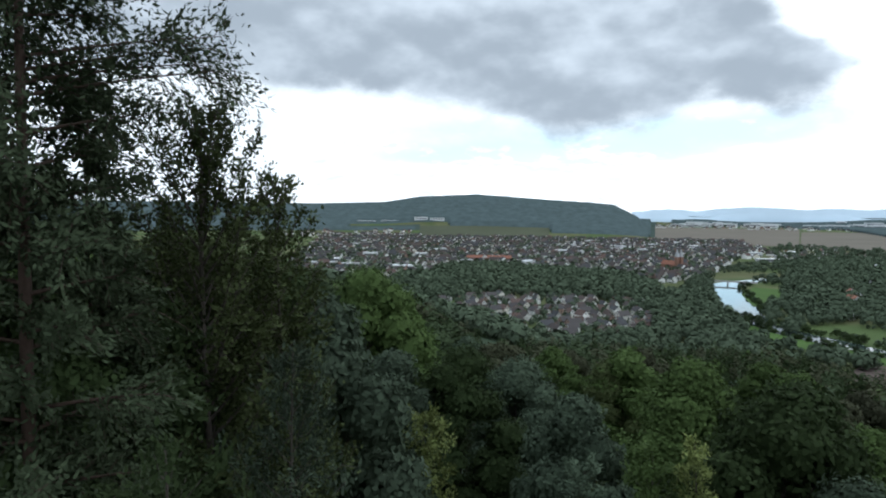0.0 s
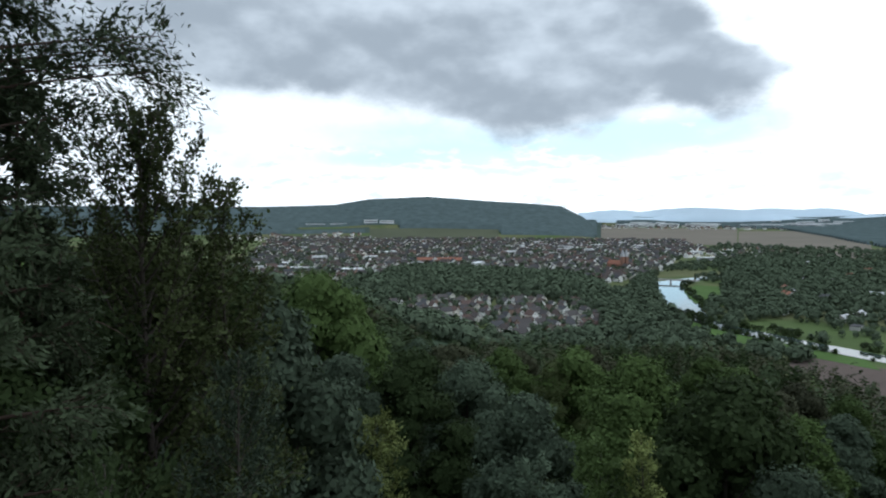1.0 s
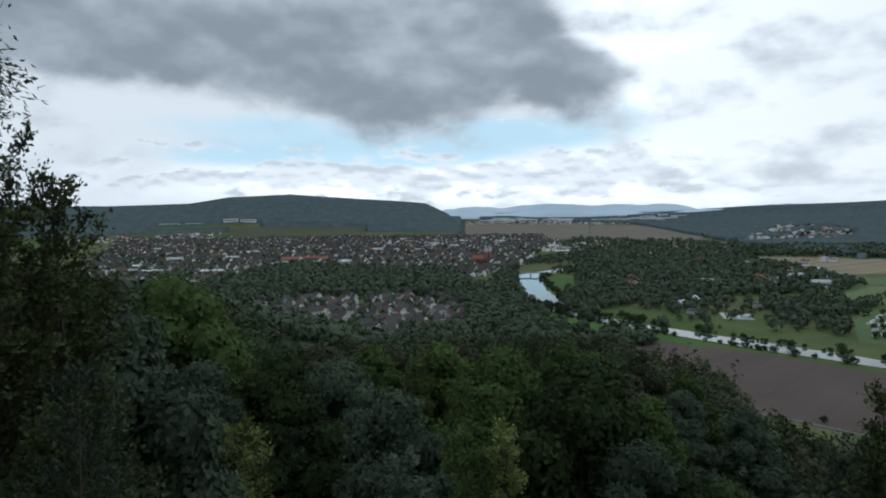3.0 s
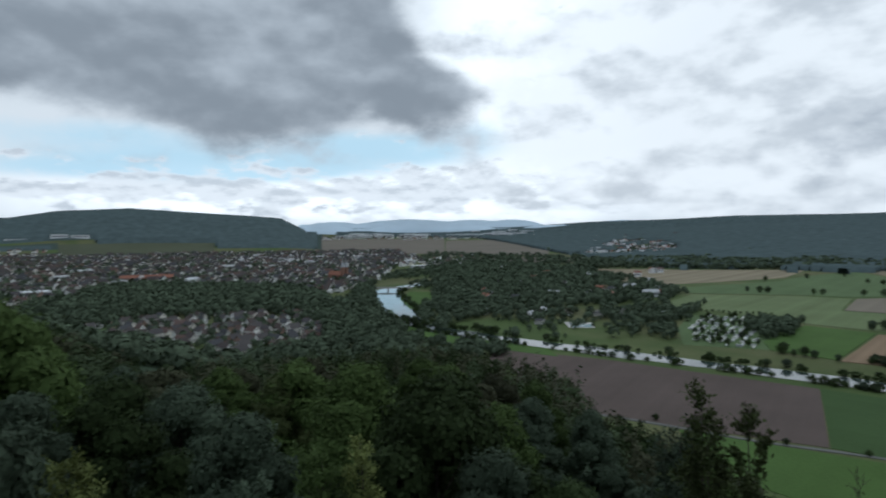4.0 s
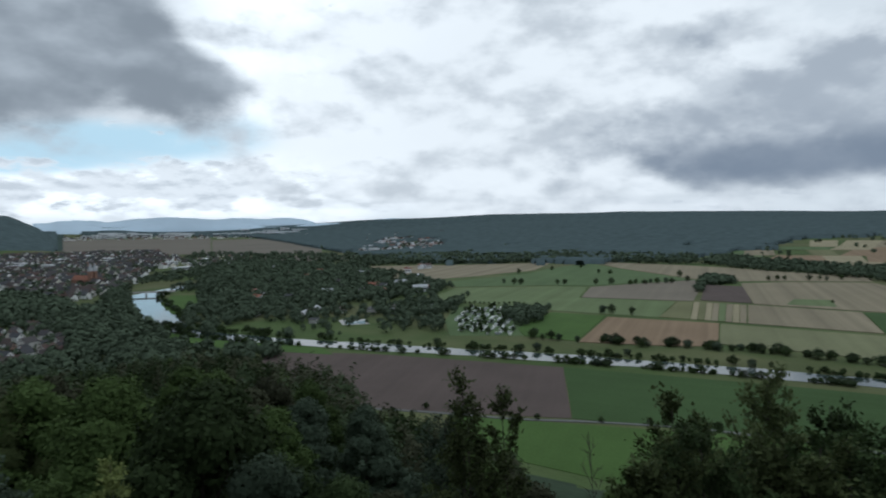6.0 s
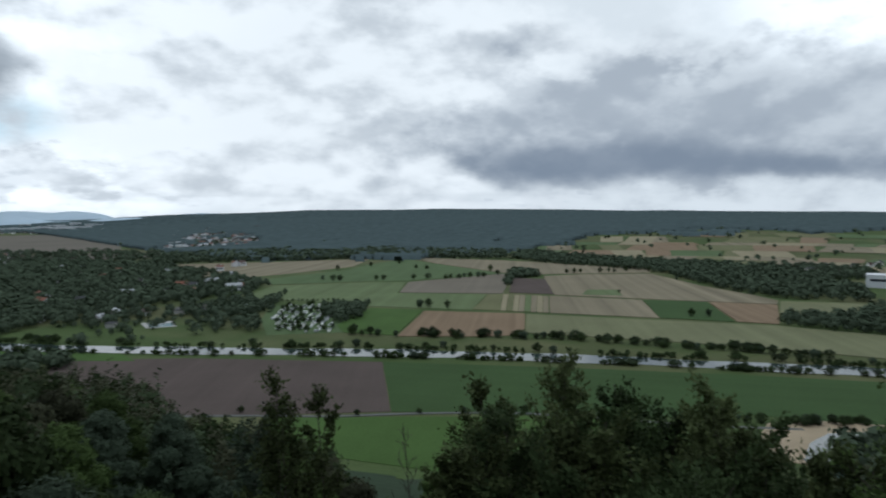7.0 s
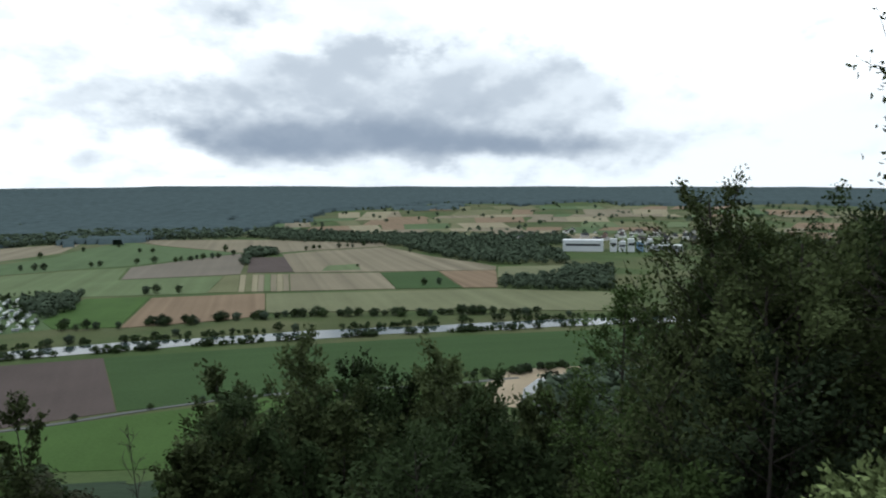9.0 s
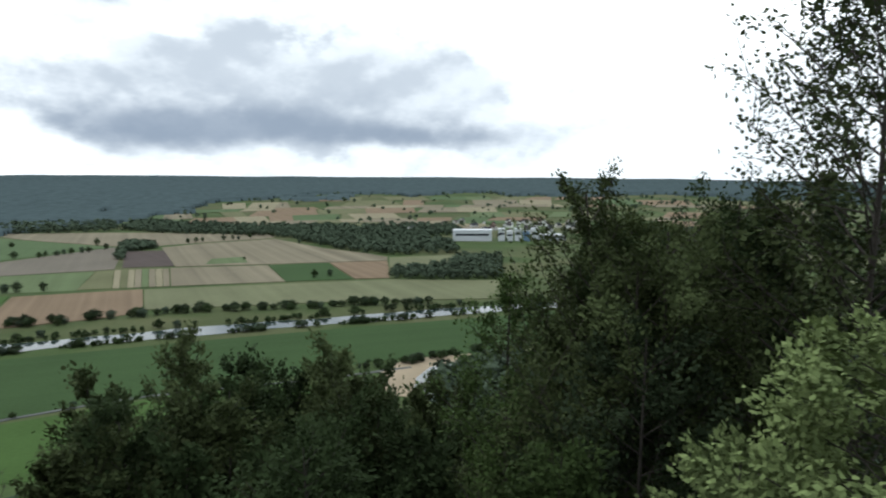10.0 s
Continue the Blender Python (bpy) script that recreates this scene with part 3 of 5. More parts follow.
def grow(rng, height, radius, base=0.3, limbs=22, twigs=5, per_twig=10, leaf=(0.3, 0.2), rise=0.5, droop=0.0, shape="round", stems=1, girth=None, sparse_top=0.0, spread=0.33, leaf_up=0.35, inner=0.25, twiggy=False, reach=None):
    """A broadleaf or needle tree: trunk or stems, limbs, twigs, and leaves along the twigs. Returns wood and leaf corners."""
    wood, limb_wood = Wood(), Wood()
    wood.limbs = limb_wood
    cs, ax = [], []
    girth = girth or height * 0.011
    for s in range(stems):
        lean = rng.uniform(-1, 1, 2) * (0.25 if stems == 1 else radius * 0.55)
        k = 9
        tt = np.linspace(0, 1, k)
        bend = rng.normal(0, 0.012 * height, (k, 2)).cumsum(0) * 0.5
        trunk = np.stack([lean[0] * tt**1.6 + bend[:, 0] * tt, lean[1] * tt**1.6 + bend[:, 1] * tt, tt * height * (1 if s == 0 else rng.uniform(0.8, 0.97))], -1)
        wood.add(trunk, girth / stems**0.4, girth * 0.12, 7)
        az = rng.uniform(0, 6.28)
        for i in range(limbs):
            f = (i + rng.uniform(0, 0.9)) / limbs
            h = base + (0.985 - base) * f
            az += 2.4 + rng.normal(0, 0.3)
            if shape == "round":
                env = math.sqrt(max(0.06, 1 - (2 * f - 0.8)**2 / 1.55))
            elif shape == "cone":
                env = 1.0 - 0.86 * f
            elif shape == "egg":
                env = math.sin(math.pi * min(0.93, 0.18 + 0.78 * f)) ** 0.7
            else:
                env = 0.55 + 0.45 * math.sin(math.pi * f)
            ln = radius * env * rng.uniform(0.72, 1.15)
            if reach and reach[0] < f < reach[1]:
                az, ln = radians(reach[2]) + rng.normal(0, 0.12), reach[3] * rng.uniform(0.8, 1.05)
            p0 = np.array([np.interp(h, tt, trunk[:, q]) for q in range(3)])
            up = rise * (0.35 + 1.1 * f)
            d = unit(np.array([math.cos(az), math.sin(az), up]))
            u = np.linspace(0, 1, 7)[:, None]
            side = unit(np.cross(d, [0, 0, 1.0]))
            curve = p0 + d * ln * u + side * ln * 0.12 * rng.normal() * u * u + np.array([0, 0, 1.0]) * ln * (0.16 - droop) * u * u
            limb_wood.add(curve[::2] if not twiggy else curve, max(0.012, girth * 0.32 * (1 - 0.75 * f)), 0.008, 5 if twiggy else 3)
            nt = max(2, int(twigs * (0.6 + 0.6 * env)))
            for j in range(nt):
                sj = rng.uniform(inner, 1.0) if j else 1.0
                q0 = np.array([np.interp(sj, u[:, 0], curve[:, q]) for q in range(3)])
                td = unit(d * 0.8 + rng.normal(0, 0.75, 3) + np.array([0, 0, 0.35 - 2.0 * droop]))
                tl = max(0.35, spread * ln * rng.uniform(0.6, 1.3))
                v = np.linspace(0, 1, 4)[:, None]
                tw = q0 + td * tl * v - np.array([0, 0, 1.0]) * tl * droop * 0.9 * v * v
                if twiggy:
                    limb_wood.add(tw, 0.012, 0.004, 3)
                m = int(per_twig * rng.uniform(0.6, 1.3) * (1 - sparse_top * f))
                if m > 0:
                    s2 = rng.uniform(0.1, 1.08, m)[:, None]
                    cs.append(q0 + td * tl * s2 - np.array([0, 0, 1.0]) * tl * droop * 0.9 * s2 * s2 + rng.normal(0, 0.10 * tl + 0.4 * leaf[0], (m, 3)))
                    ax.append(np.repeat(td[None] + np.array([[0, 0, -droop]]), m, 0))
    cs, ax = np.concatenate(cs), np.concatenate(ax)
    mid = np.array([0, 0, height * (base + (1 - base) * 0.42)])
    out = unit((cs - mid) / np.array([radius, radius, height * (1 - base) * 0.6]))
    return wood, leaves(cs, ax, leaf[0], leaf[1], rng, leaf_up, out)


def grow_lobed(rng, height, radius, base=0.35, lobes=16, per_lobe=300, leaf=(0.27, 0.19), shape="round", girth=None):
    """A full-crowned tree: leaves on rounded lobes that sit at the ends of the limbs. Returns wood and leaf corners."""
    wood, limb_wood = Wood(), Wood()
    wood.limbs = limb_wood
    girth = girth or height * 0.011
    tt = np.linspace(0, 1, 7)
    bend = rng.normal(0, 0.012 * height, (7, 2)).cumsum(0) * 0.4
    trunk = np.stack([bend[:, 0] * tt, bend[:, 1] * tt, tt * height * 0.93], -1)
    wood.add(trunk, girth, girth * 0.15, 7)
    out, az = [], rng.uniform(0, 6.28)
    for i in range(lobes):
        f = (i + 0.5) / lobes
        az += 2.4 + rng.normal(0, 0.25)
        env = math.sqrt(max(0.0, 1 - (1.15 * f - 0.25)**2 / 0.85)) if shape == "round" else math.sin(math.pi * min(1.0, 0.22 + 0.76 * f))**0.8
        big = radius * (0.50 - 0.16 * f) * rng.uniform(0.8, 1.2)
        off = max(0.0, radius * env * rng.uniform(0.75, 1.12) - big * 0.75)
        h = height * (base + (1 - base) * f**0.85) - big * 0.5
        c = np.array([np.interp(h / height, tt, trunk[:, 0]) + off * math.cos(az), np.interp(h / height, tt, trunk[:, 1]) + off * math.sin(az), h])
        if i == lobes - 1:
            c = np.array([trunk[-1, 0], trunk[-1, 1], height - big * 0.95])
        h0 = max(base * 0.8 * height, h - off * 0.9 - 1.0)
        p0 = np.array([np.interp(h0 / height, tt, trunk[:, 0]), np.interp(h0 / height, tt, trunk[:, 1]), h0])
        limb_wood.add([p0, (p0 + c) / 2 + np.array([0, 0, -0.06 * off]), c], girth * 0.3, 0.02, 4)
        n = int(per_lobe * (big / (radius * 0.42))**2)
        away = unit(np.array([math.cos(az), math.sin(az), 0.9]))
        d = unit(rng.normal(0, 1, (n, 3)) + 0.55 * away)
        ph = rng.uniform(0, 6.28, 3)
        lump = 1 + 0.16 * np.sin(5 * d[:, 0] + ph[0]) * np.sin(5 * d[:, 1] + ph[1]) + 0.1 * np.sin(9 * d[:, 2] + ph[2])
        pos = c + d * (big * rng.uniform(0.82, 1.06, n) * lump)[:, None] * np.array([1, 1, 0.9])
        axis = unit(np.cross(d, rng.normal(0, 1, (n, 3))) + 0.35 * d)
        out.append(leaves(pos, axis, leaf[0], leaf[1], rng, 0.25, d * 1.5))
        dc = unit(rng.normal(0, 1, (360, 3)) + 0.3 * away)
        core = c + dc * (big * rng.uniform(0.62, 0.84, 360))[:, None] * np.array([1, 1, 0.9])
        out.append(leaves(core, np.cross(dc, rng.normal(0, 1, (360, 3))), 0.31 * big, 0.26 * big, rng, 0.1, dc * 2.5))
    return wood, np.concatenate(out)


def leaf_mat(name, base, vary=0.18, island=0.16, obj=0.34):
    return material(name, base, vary, 0.35, 3.0, rough=0.8, bump=0.0, island=island, obj=obj, spec=0.04, through_light=0.15)


bark = material("bark", (0.055, 0.045, 0.037), 0.3, 1.5, 12.0, bump=0.6)
red_bark = material("pine_bark", (0.062, 0.040, 0.030), 0.3, 1.5, 12.0, bump=0.6)
LEAF = {
    "dark": leaf_mat("leaf_dark", (0.036, 0.05, 0.024)),
    "mid": leaf_mat("leaf_mid", (0.034, 0.05, 0.019)),
    "fresh": leaf_mat("leaf_fresh", (0.056, 0.084, 0.026)),
    "yellow": leaf_mat("leaf_yellow", (0.11, 0.13, 0.042)),
    "grey": leaf_mat("leaf_grey", (0.052, 0.07, 0.045)),
    "olive": leaf_mat("leaf_olive", (0.058, 0.073, 0.028)),
    "needle": leaf_mat("needle", (0.042, 0.055, 0.030)),
    "pale": leaf_mat("leaf_pale", (0.130, 0.162, 0.062), island=0.40),
    "brown": leaf_mat("leaf_brown", (0.043, 0.046, 0.026)),
}


def tree_parts(root, trunk, branches, crown):
    """Trunk with its branchwork, and the crown of leaves."""
    stem = new("trunk", trunk)
    stem.parent = root
    for part_name, me, holder in (("branchwork", branches, stem), ("crown", crown, root)):
        o = new(part_name, me)
        o.parent = holder
        tagged(o, kind="stuff")


def tree_thing(name, wood, quads, leafm, barkm, label, category="tree"):
    root = new(name)
    tree_parts(root, wood.mesh("trunk", barkm), wood.limbs.mesh("branchwork", barkm), quads_mesh("crown", quads, leafm))
    return tagged(root, label, category)


def stand(az, r, sink=0.3):
    x, y = r * math.sin(radians(az)), r * math.cos(radians(az))
    return x, y, float(ground_z(x, y)) - sink


def hero(name, seed, az, r, top_el, radius, leafk, label, barkm=None, lobed=None, **kw):
    """A tree near the lookout, whose top stands at that angle above the level of the eye."""
    x, y, z = stand(az, r)
    height = EYE_Z + r * math.tan(radians(top_el)) - z
    rng = np.random.default_rng(seed)
    if lobed:
        wood, q = grow_lobed(rng, height, radius, base=kw.get("base", 0.35), lobes=lobed[0], per_lobe=lobed[1], leaf=kw["leaf"], shape=kw.get("shape", "round"), girth=kw.get("girth"))
    else:
        wood, q = grow(rng, height, radius, **kw)
    ob = tree_thing(name, wood, q, LEAF[leafk], barkm or bark, label)
    ob.matrix_basis = pose(x, y, z, 0, 0, 0)
    return ob


# trees round the lookout
hero("larch", 1, -32.0, 14, 36, 2.3, "needle", "tall dark larch with drooping sprays and reddish trunk", red_bark, base=0.22, limbs=130, twigs=14, per_twig=52, leaf=(0.15, 0.062), rise=0.25, droop=0.22, shape="column", spread=0.34, girth=0.26, inner=0.08, twiggy=True, reach=(0.715, 0.742, 24, 3.5))
hero("larch", 2, -38, 18, 30, 3.4, "needle", "dark larch close behind a taller one", red_bark, base=0.2, limbs=110, twigs=14, per_twig=50, leaf=(0.22, 0.09), rise=0.25, droop=0.2, shape="column", spread=0.34, girth=0.25, inner=0.12)
hero("larch", 44, -27.8, 16, 11.0, 1.7, "needle", "slimmer dark larch with hanging sprays", red_bark, base=0.2, limbs=90, twigs=13, per_twig=50, leaf=(0.16, 0.065), rise=0.2, droop=0.25, shape="egg", spread=0.4, girth=0.18, inner=0.1, twiggy=True)
hero("maple", 3, -17.6, 18, 7.0, 3.5, "olive", "slender maple with a twiggy half-bare top", base=0.46, limbs=90, twigs=22, per_twig=20, leaf=(0.13, 0.09), rise=1.1, shape="round", sparse_top=0.45, girth=0.24, spread=0.16, inner=0.2, twiggy=True)
hero("maple", 4, -12.8, 18.5, 2.0, 2.2, "olive", "thin maple leaning over the slope", base=0.55, limbs=46, twigs=16, per_twig=18, leaf=(0.13, 0.09), rise=1.2, shape="round", sparse_top=0.4, girth=0.16, spread=0.18, twiggy=True)
hero("beech", 5, -25.5, 18, -3.5, 3.6, "mid", "dark green beech under the larch", base=0.35, leaf=(0.18, 0.12), girth=0.2, lobed=(26, 1200))
hero("beech", 25, -33, 16, -5, 3.4, "mid", "dark beech crown in deep shade", base=0.4, leaf=(0.17, 0.11), girth=0.2, lobed=(26, 1500))
hero("beech", 45, -19.5, 21, -1.6, 3.0, "olive", "leafy beech filling the space below a maple", base=0.35, leaf=(0.24, 0.16), girth=0.2, lobed=(26, 600))
hero("beech", 26, -15.2, 24, -4.0, 3.6, "mid", "green beech on the slope", base=0.35, leaf=(0.26, 0.18), girth=0.22, lobed=(26, 560))
hero("willow", 6, -13.0, 13, -12.5, 1.9, "grey", "grey-green willow with narrow leaves", base=0.55, limbs=40, twigs=9, per_twig=22, leaf=(0.16, 0.05), rise=0.8, shape="egg", girth=0.12)
hero("willow", 27, -20.5, 11, -17, 1.9, "mid", "low green willow in the shade", base=0.55, limbs=40, twigs=9, per_twig=22, leaf=(0.14, 0.06), rise=0.7, shape="egg", girth=0.12)
hero("lime_tree", 7, -6.3, 60, -4.9, 6.8, "fresh", "round fresh green lime tree", base=0.3, limbs=70, twigs=8, per_twig=16, leaf=(0.30, 0.21), rise=0.5, girth=0.3, inner=0.5, lobed=(26, 420))
hero("oak", 8, 6.9, 58, -12.6, 5.0, "grey", "rounded grey-green oak with layered foliage", base=0.25, limbs=66, twigs=8, per_twig=16, leaf=(0.28, 0.20), rise=0.35, girth=0.3, inner=0.5, lobed=(26, 420))
hero("ash_tree", 9, 22.0, 27, -18.4, 2.2, "yellow", "young ash with yellow-green top", base=0.5, limbs=34, twigs=8, per_twig=20, leaf=(0.20, 0.11), rise=0.9, shape="cone", girth=0.12)
hero("ash_tree", 10, 17.6, 28, -19.0, 2.1, "fresh", "young ash with fresh green top", base=0.5, limbs=34, twigs=8, per_twig=20, leaf=(0.20, 0.11), rise=0.9, shape="egg", girth=0.12)
hero("ash_tree", 11, 11.5, 26, -20.6, 1.8, "grey", "young ash with greyish leaves", base=0.5, limbs=34, twigs=8, per_twig=20, leaf=(0.20, 0.11), rise=0.9, shape="egg", girth=0.12)
hero("ash_tree", 12, -1.2, 30, -17.6, 2.0, "yellow", "young ash with olive leaves", base=0.5, limbs=34, twigs=8, per_twig=20, leaf=(0.20, 0.11), rise=0.9, shape="egg", girth=0.12)
hero("beech", 13, 27.9, 76, -12.0, 4.8, "fresh", "fresh green round beech on the slope", base=0.25, limbs=60, twigs=8, per_twig=14, leaf=(0.32, 0.22), rise=0.5, girth=0.3, inner=0.5, lobed=(22, 380))
hero("oak", 42, 1.8, 46, -11.5, 4.6, "mid", "dark round oak between lighter crowns", base=0.25, leaf=(0.25, 0.17), girth=0.3, lobed=(24, 460))
hero("lime_tree", 43, 14.5, 70, -12.3, 4.6, "olive", "olive lime tree with a narrow top", base=0.25, shape="egg", leaf=(0.28, 0.19), girth=0.3, lobed=(22, 420))
hero("elm", 28, 32.5, 30, -18.6, 3.2, "grey", "broad elm with grey-green leaves", base=0.4, limbs=54, twigs=9, per_twig=18, leaf=(0.18, 0.12), rise=0.5, girth=0.2, lobed=(20, 480))
hero("elm", 29, 39, 34, -20.5, 3.2, "mid", "low broad elm on the slope", base=0.4, limbs=50, twigs=9, per_twig=18, leaf=(0.18, 0.12), rise=0.5, girth=0.2, lobed=(20, 480))
hero("birch", 14, 49.2, 26, -13.0, 1.5, "olive", "thin birch with sparse dark leaves", base=0.5, limbs=24, twigs=9, per_twig=16, leaf=(0.20, 0.12), rise=1.2, shape="egg", girth=0.11, twiggy=True)
hero("birch", 15, 54.4, 26, -13.9, 1.6, "olive", "thin birch with upright twigs", base=0.5, limbs=24, twigs=9, per_twig=16, leaf=(0.20, 0.12), rise=1.2, shape="egg", girth=0.11, twiggy=True)
hero("birch", 30, 51.8, 25, -17.0, 2.0, "olive", "small bushy birch on the slope", base=0.5, limbs=42, twigs=8, per_twig=20, leaf=(0.19, 0.12), rise=0.8, shape="egg", girth=0.11)
hero("birch", 31, 46.0, 28, -16.6, 2.1, "grey", "small grey-green birch on the slope", base=0.5, limbs=42, twigs=8, per_twig=20, leaf=(0.19, 0.12), rise=0.8, shape="egg", girth=0.11)
hero("dead_tree", 16, 60.3, 25, -17.4, 0.9, "brown", "dead sapling with bare brown twigs", base=0.7, limbs=20, twigs=4, per_twig=1, leaf=(0.12, 0.05), rise=1.6, shape="egg", girth=0.08, twiggy=True)
hero("cherry_tree", 17, 74.2, 28, -12.1, 2.4, "olive", "airy wild cherry with small leaves", base=0.5, limbs=48, twigs=9, per_twig=22, leaf=(0.20, 0.12), rise=1.1, shape="egg", girth=0.15, twiggy=True)
hero("hornbeam", 18, 69.0, 29, -15.0, 3.0, "olive", "bushy green hornbeam on the slope", base=0.3, girth=0.18, stems=4, limbs=30, twigs=10, per_twig=30, leaf=(0.24, 0.14), rise=1.0, shape="egg", spread=0.42, inner=0.15)
hero("hornbeam", 19, 80.2, 31, -13.9, 3.2, "mid", "dark dense hornbeam with pointed leaves", base=0.3, girth=0.18, stems=4, limbs=30, twigs=10, per_twig=30, leaf=(0.24, 0.14), rise=1.0, shape="egg", spread=0.42, inner=0.15)
hero("hornbeam", 20, 85.2, 30, -13.9, 3.2, "olive", "dark hornbeam with an uneven top", base=0.3, girth=0.18, stems=4, limbs=30, twigs=10, per_twig=30, leaf=(0.24, 0.14), rise=1.0, shape="egg", spread=0.42, inner=0.15)
hero("hornbeam", 32, 90.0, 31, -15.4, 2.9, "mid", "low dark hornbeam on the slope", base=0.3, girth=0.18, stems=4, limbs=30, twigs=10, per_twig=30, leaf=(0.24, 0.14), rise=1.0, shape="egg", spread=0.42, inner=0.15)
hero("hornbeam", 33, 75, 24, -18.0, 2.8, "olive", "low hornbeam below the cherry", base=0.3, girth=0.18, stems=4, limbs=30, twigs=10, per_twig=30, leaf=(0.24, 0.14), rise=1.0, shape="egg", spread=0.42, inner=0.15)
hero("hornbeam", 40, 94.5, 25, -17.0, 2.6, "olive", "small hornbeam beside the big maple", base=0.3, girth=0.18, stems=4, limbs=30, twigs=10, per_twig=30, leaf=(0.24, 0.14), rise=1.0, shape="egg", spread=0.42, inner=0.15)
for i, (az, el, lk) in enumerate(((65.5, -18.6, "olive"), (71.5, -17.0, "mid"), (77.5, -16.6, "olive"), (83.0, -16.4, "mid"), (88.0, -17.2, "olive"), (93.0, -20.0, "mid"), (98.0, -18.5, "olive"))):
    hero("hazel_bush", 60 + i, az, 23, el, 2.5, lk, "broad leafy hazel closing the slope", base=0.35, stems=4, limbs=26, twigs=10, per_twig=30, leaf=(0.20, 0.13), rise=0.9, shape="round", girth=0.14, spread=0.45, inner=0.15)
hero("maple", 21, 111.6, 16, -0.9, 3.5, "olive", "large field maple with several dark stems", base=0.42, limbs=46, twigs=11, per_twig=42, leaf=(0.115, 0.07), rise=0.7, shape="egg", stems=3, girth=0.2, spread=0.42, twiggy=True)
hero("maple", 41, 114.5, 15, -4.0, 3.0, "olive", "broad dark maple filling the gap", base=0.4, limbs=60, twigs=11, per_twig=39, leaf=(0.115, 0.07), rise=0.5, girth=0.2)
hero("maple", 22, 118.5, 17, -1.6, 3.4, "mid", "dark maple beside the larger one", base=0.4, limbs=64, twigs=11, per_twig=42, leaf=(0.115, 0.07), rise=0.5, shape="round", girth=0.2)
hero("maple", 46, 109.8, 18.5, -2.2, 3.0, "mid", "leafy maple close behind the large one", base=0.3, leaf=(0.20, 0.13), girth=0.2, lobed=(28, 800))
hero("maple", 47, 117.5, 19, -1.9, 3.3, "olive", "full green maple filling the row", base=0.3, leaf=(0.20, 0.13), girth=0.2, lobed=(28, 800))
hero("maple", 34, 101.0, 17, -8.0, 2.3, "fresh", "lower maple with lighter outer leaves", base=0.45, limbs=48, twigs=10, per_twig=36, leaf=(0.115, 0.07), rise=0.6, shape="egg", girth=0.16)
hero("maple", 35, 112, 12.5, -13, 2.6, "dark", "small dark maple in the shade", base=0.45, limbs=50, twigs=10, per_twig=36, leaf=(0.115, 0.07), rise=0.5, girth=0.16)
hero("poplar", 23, 127.4, 14, 16.0, 3.0, "olive", "tall airy poplar with small shimmering leaves", base=0.5, limbs=84, twigs=12, per_twig=22, leaf=(0.12, 0.085), rise=0.7, shape="round", girth=0.2, spread=0.34, twiggy=True)
hero("poplar", 36, 125, 17, -2, 3.2, "dark", "dark poplar crown behind the airy one", base=0.4, limbs=54, twigs=10, per_twig=24, leaf=(0.17, 0.12), rise=0.6, girth=0.2)
hero("clematis_bush", 24, 128.0, 9.0, -10.3, 1.75, "pale", "pale green clematis-covered bush with fluffy seed heads", base=0.74, limbs=60, twigs=13, per_twig=30, leaf=(0.10, 0.075), rise=0.3, girth=0.1, leaf_up=0.6, inner=0.45)
hero("clematis_bush", 37, 119.6, 9.5, -19.5, 1.0, "pale", "lower lobe of pale clematis", base=0.84, limbs=36, twigs=10, per_twig=26, leaf=(0.10, 0.07), rise=0.4, girth=0.08, leaf_up=0.6, inner=0.4)
hero("elder_bush", 38, 107, 11, -21.5, 1.1, "fresh", "green elder bush with pale tips", base=0.8, limbs=34, twigs=9, per_twig=24, leaf=(0.12, 0.07), rise=0.5, girth=0.08)
hero("elder_bush", 39, 84, 13, -21.5, 2.0, "mid", "broad elder bush in the shade", base=0.7, limbs=44, twigs=9, per_twig=24, leaf=(0.14, 0.08), rise=0.5, girth=0.1)

# wood on the slope: shared trees
PROTO = []
for i, (kind, leafk, shape, rad) in enumerate((("beech", "dark", "round", 4.2), ("oak", "mid", "round", 4.5), ("lime_tree", "fresh", "egg", 3.9), ("maple", "fresh", "round", 4.0),
                                               ("ash_tree", "grey", "egg", 3.6), ("beech", "brown", "round", 4.3), ("hornbeam", "dark", "egg", 3.9))):
    rg = np.random.default_rng(100 + i)
    wd, qd = grow_lobed(rg, 18.0, rad, base=0.36, lobes=20, per_lobe=420, leaf=(0.36, 0.26), shape=shape)
    w2, q2 = grow_lobed(rg, 18.0, rad, base=0.34, lobes=22, per_lobe=800, leaf=(0.25, 0.17), shape=shape)
    PROTO.append((kind, (wd.mesh("trunk", bark), wd.limbs.mesh("branchwork", bark), quads_mesh("crown", qd, LEAF[leafk])), (w2.mesh("trunk", bark), w2.limbs.mesh("branchwork", bark), quads_mesh("crown", q2, LEAF[leafk])),
                  {"dark": "dark green", "mid": "green", "fresh": "fresh green", "grey": "grey-green", "brown": "olive brown", "olive": "olive"}[leafk] + " " + kind.replace("_", " ") + " in the slope wood"))

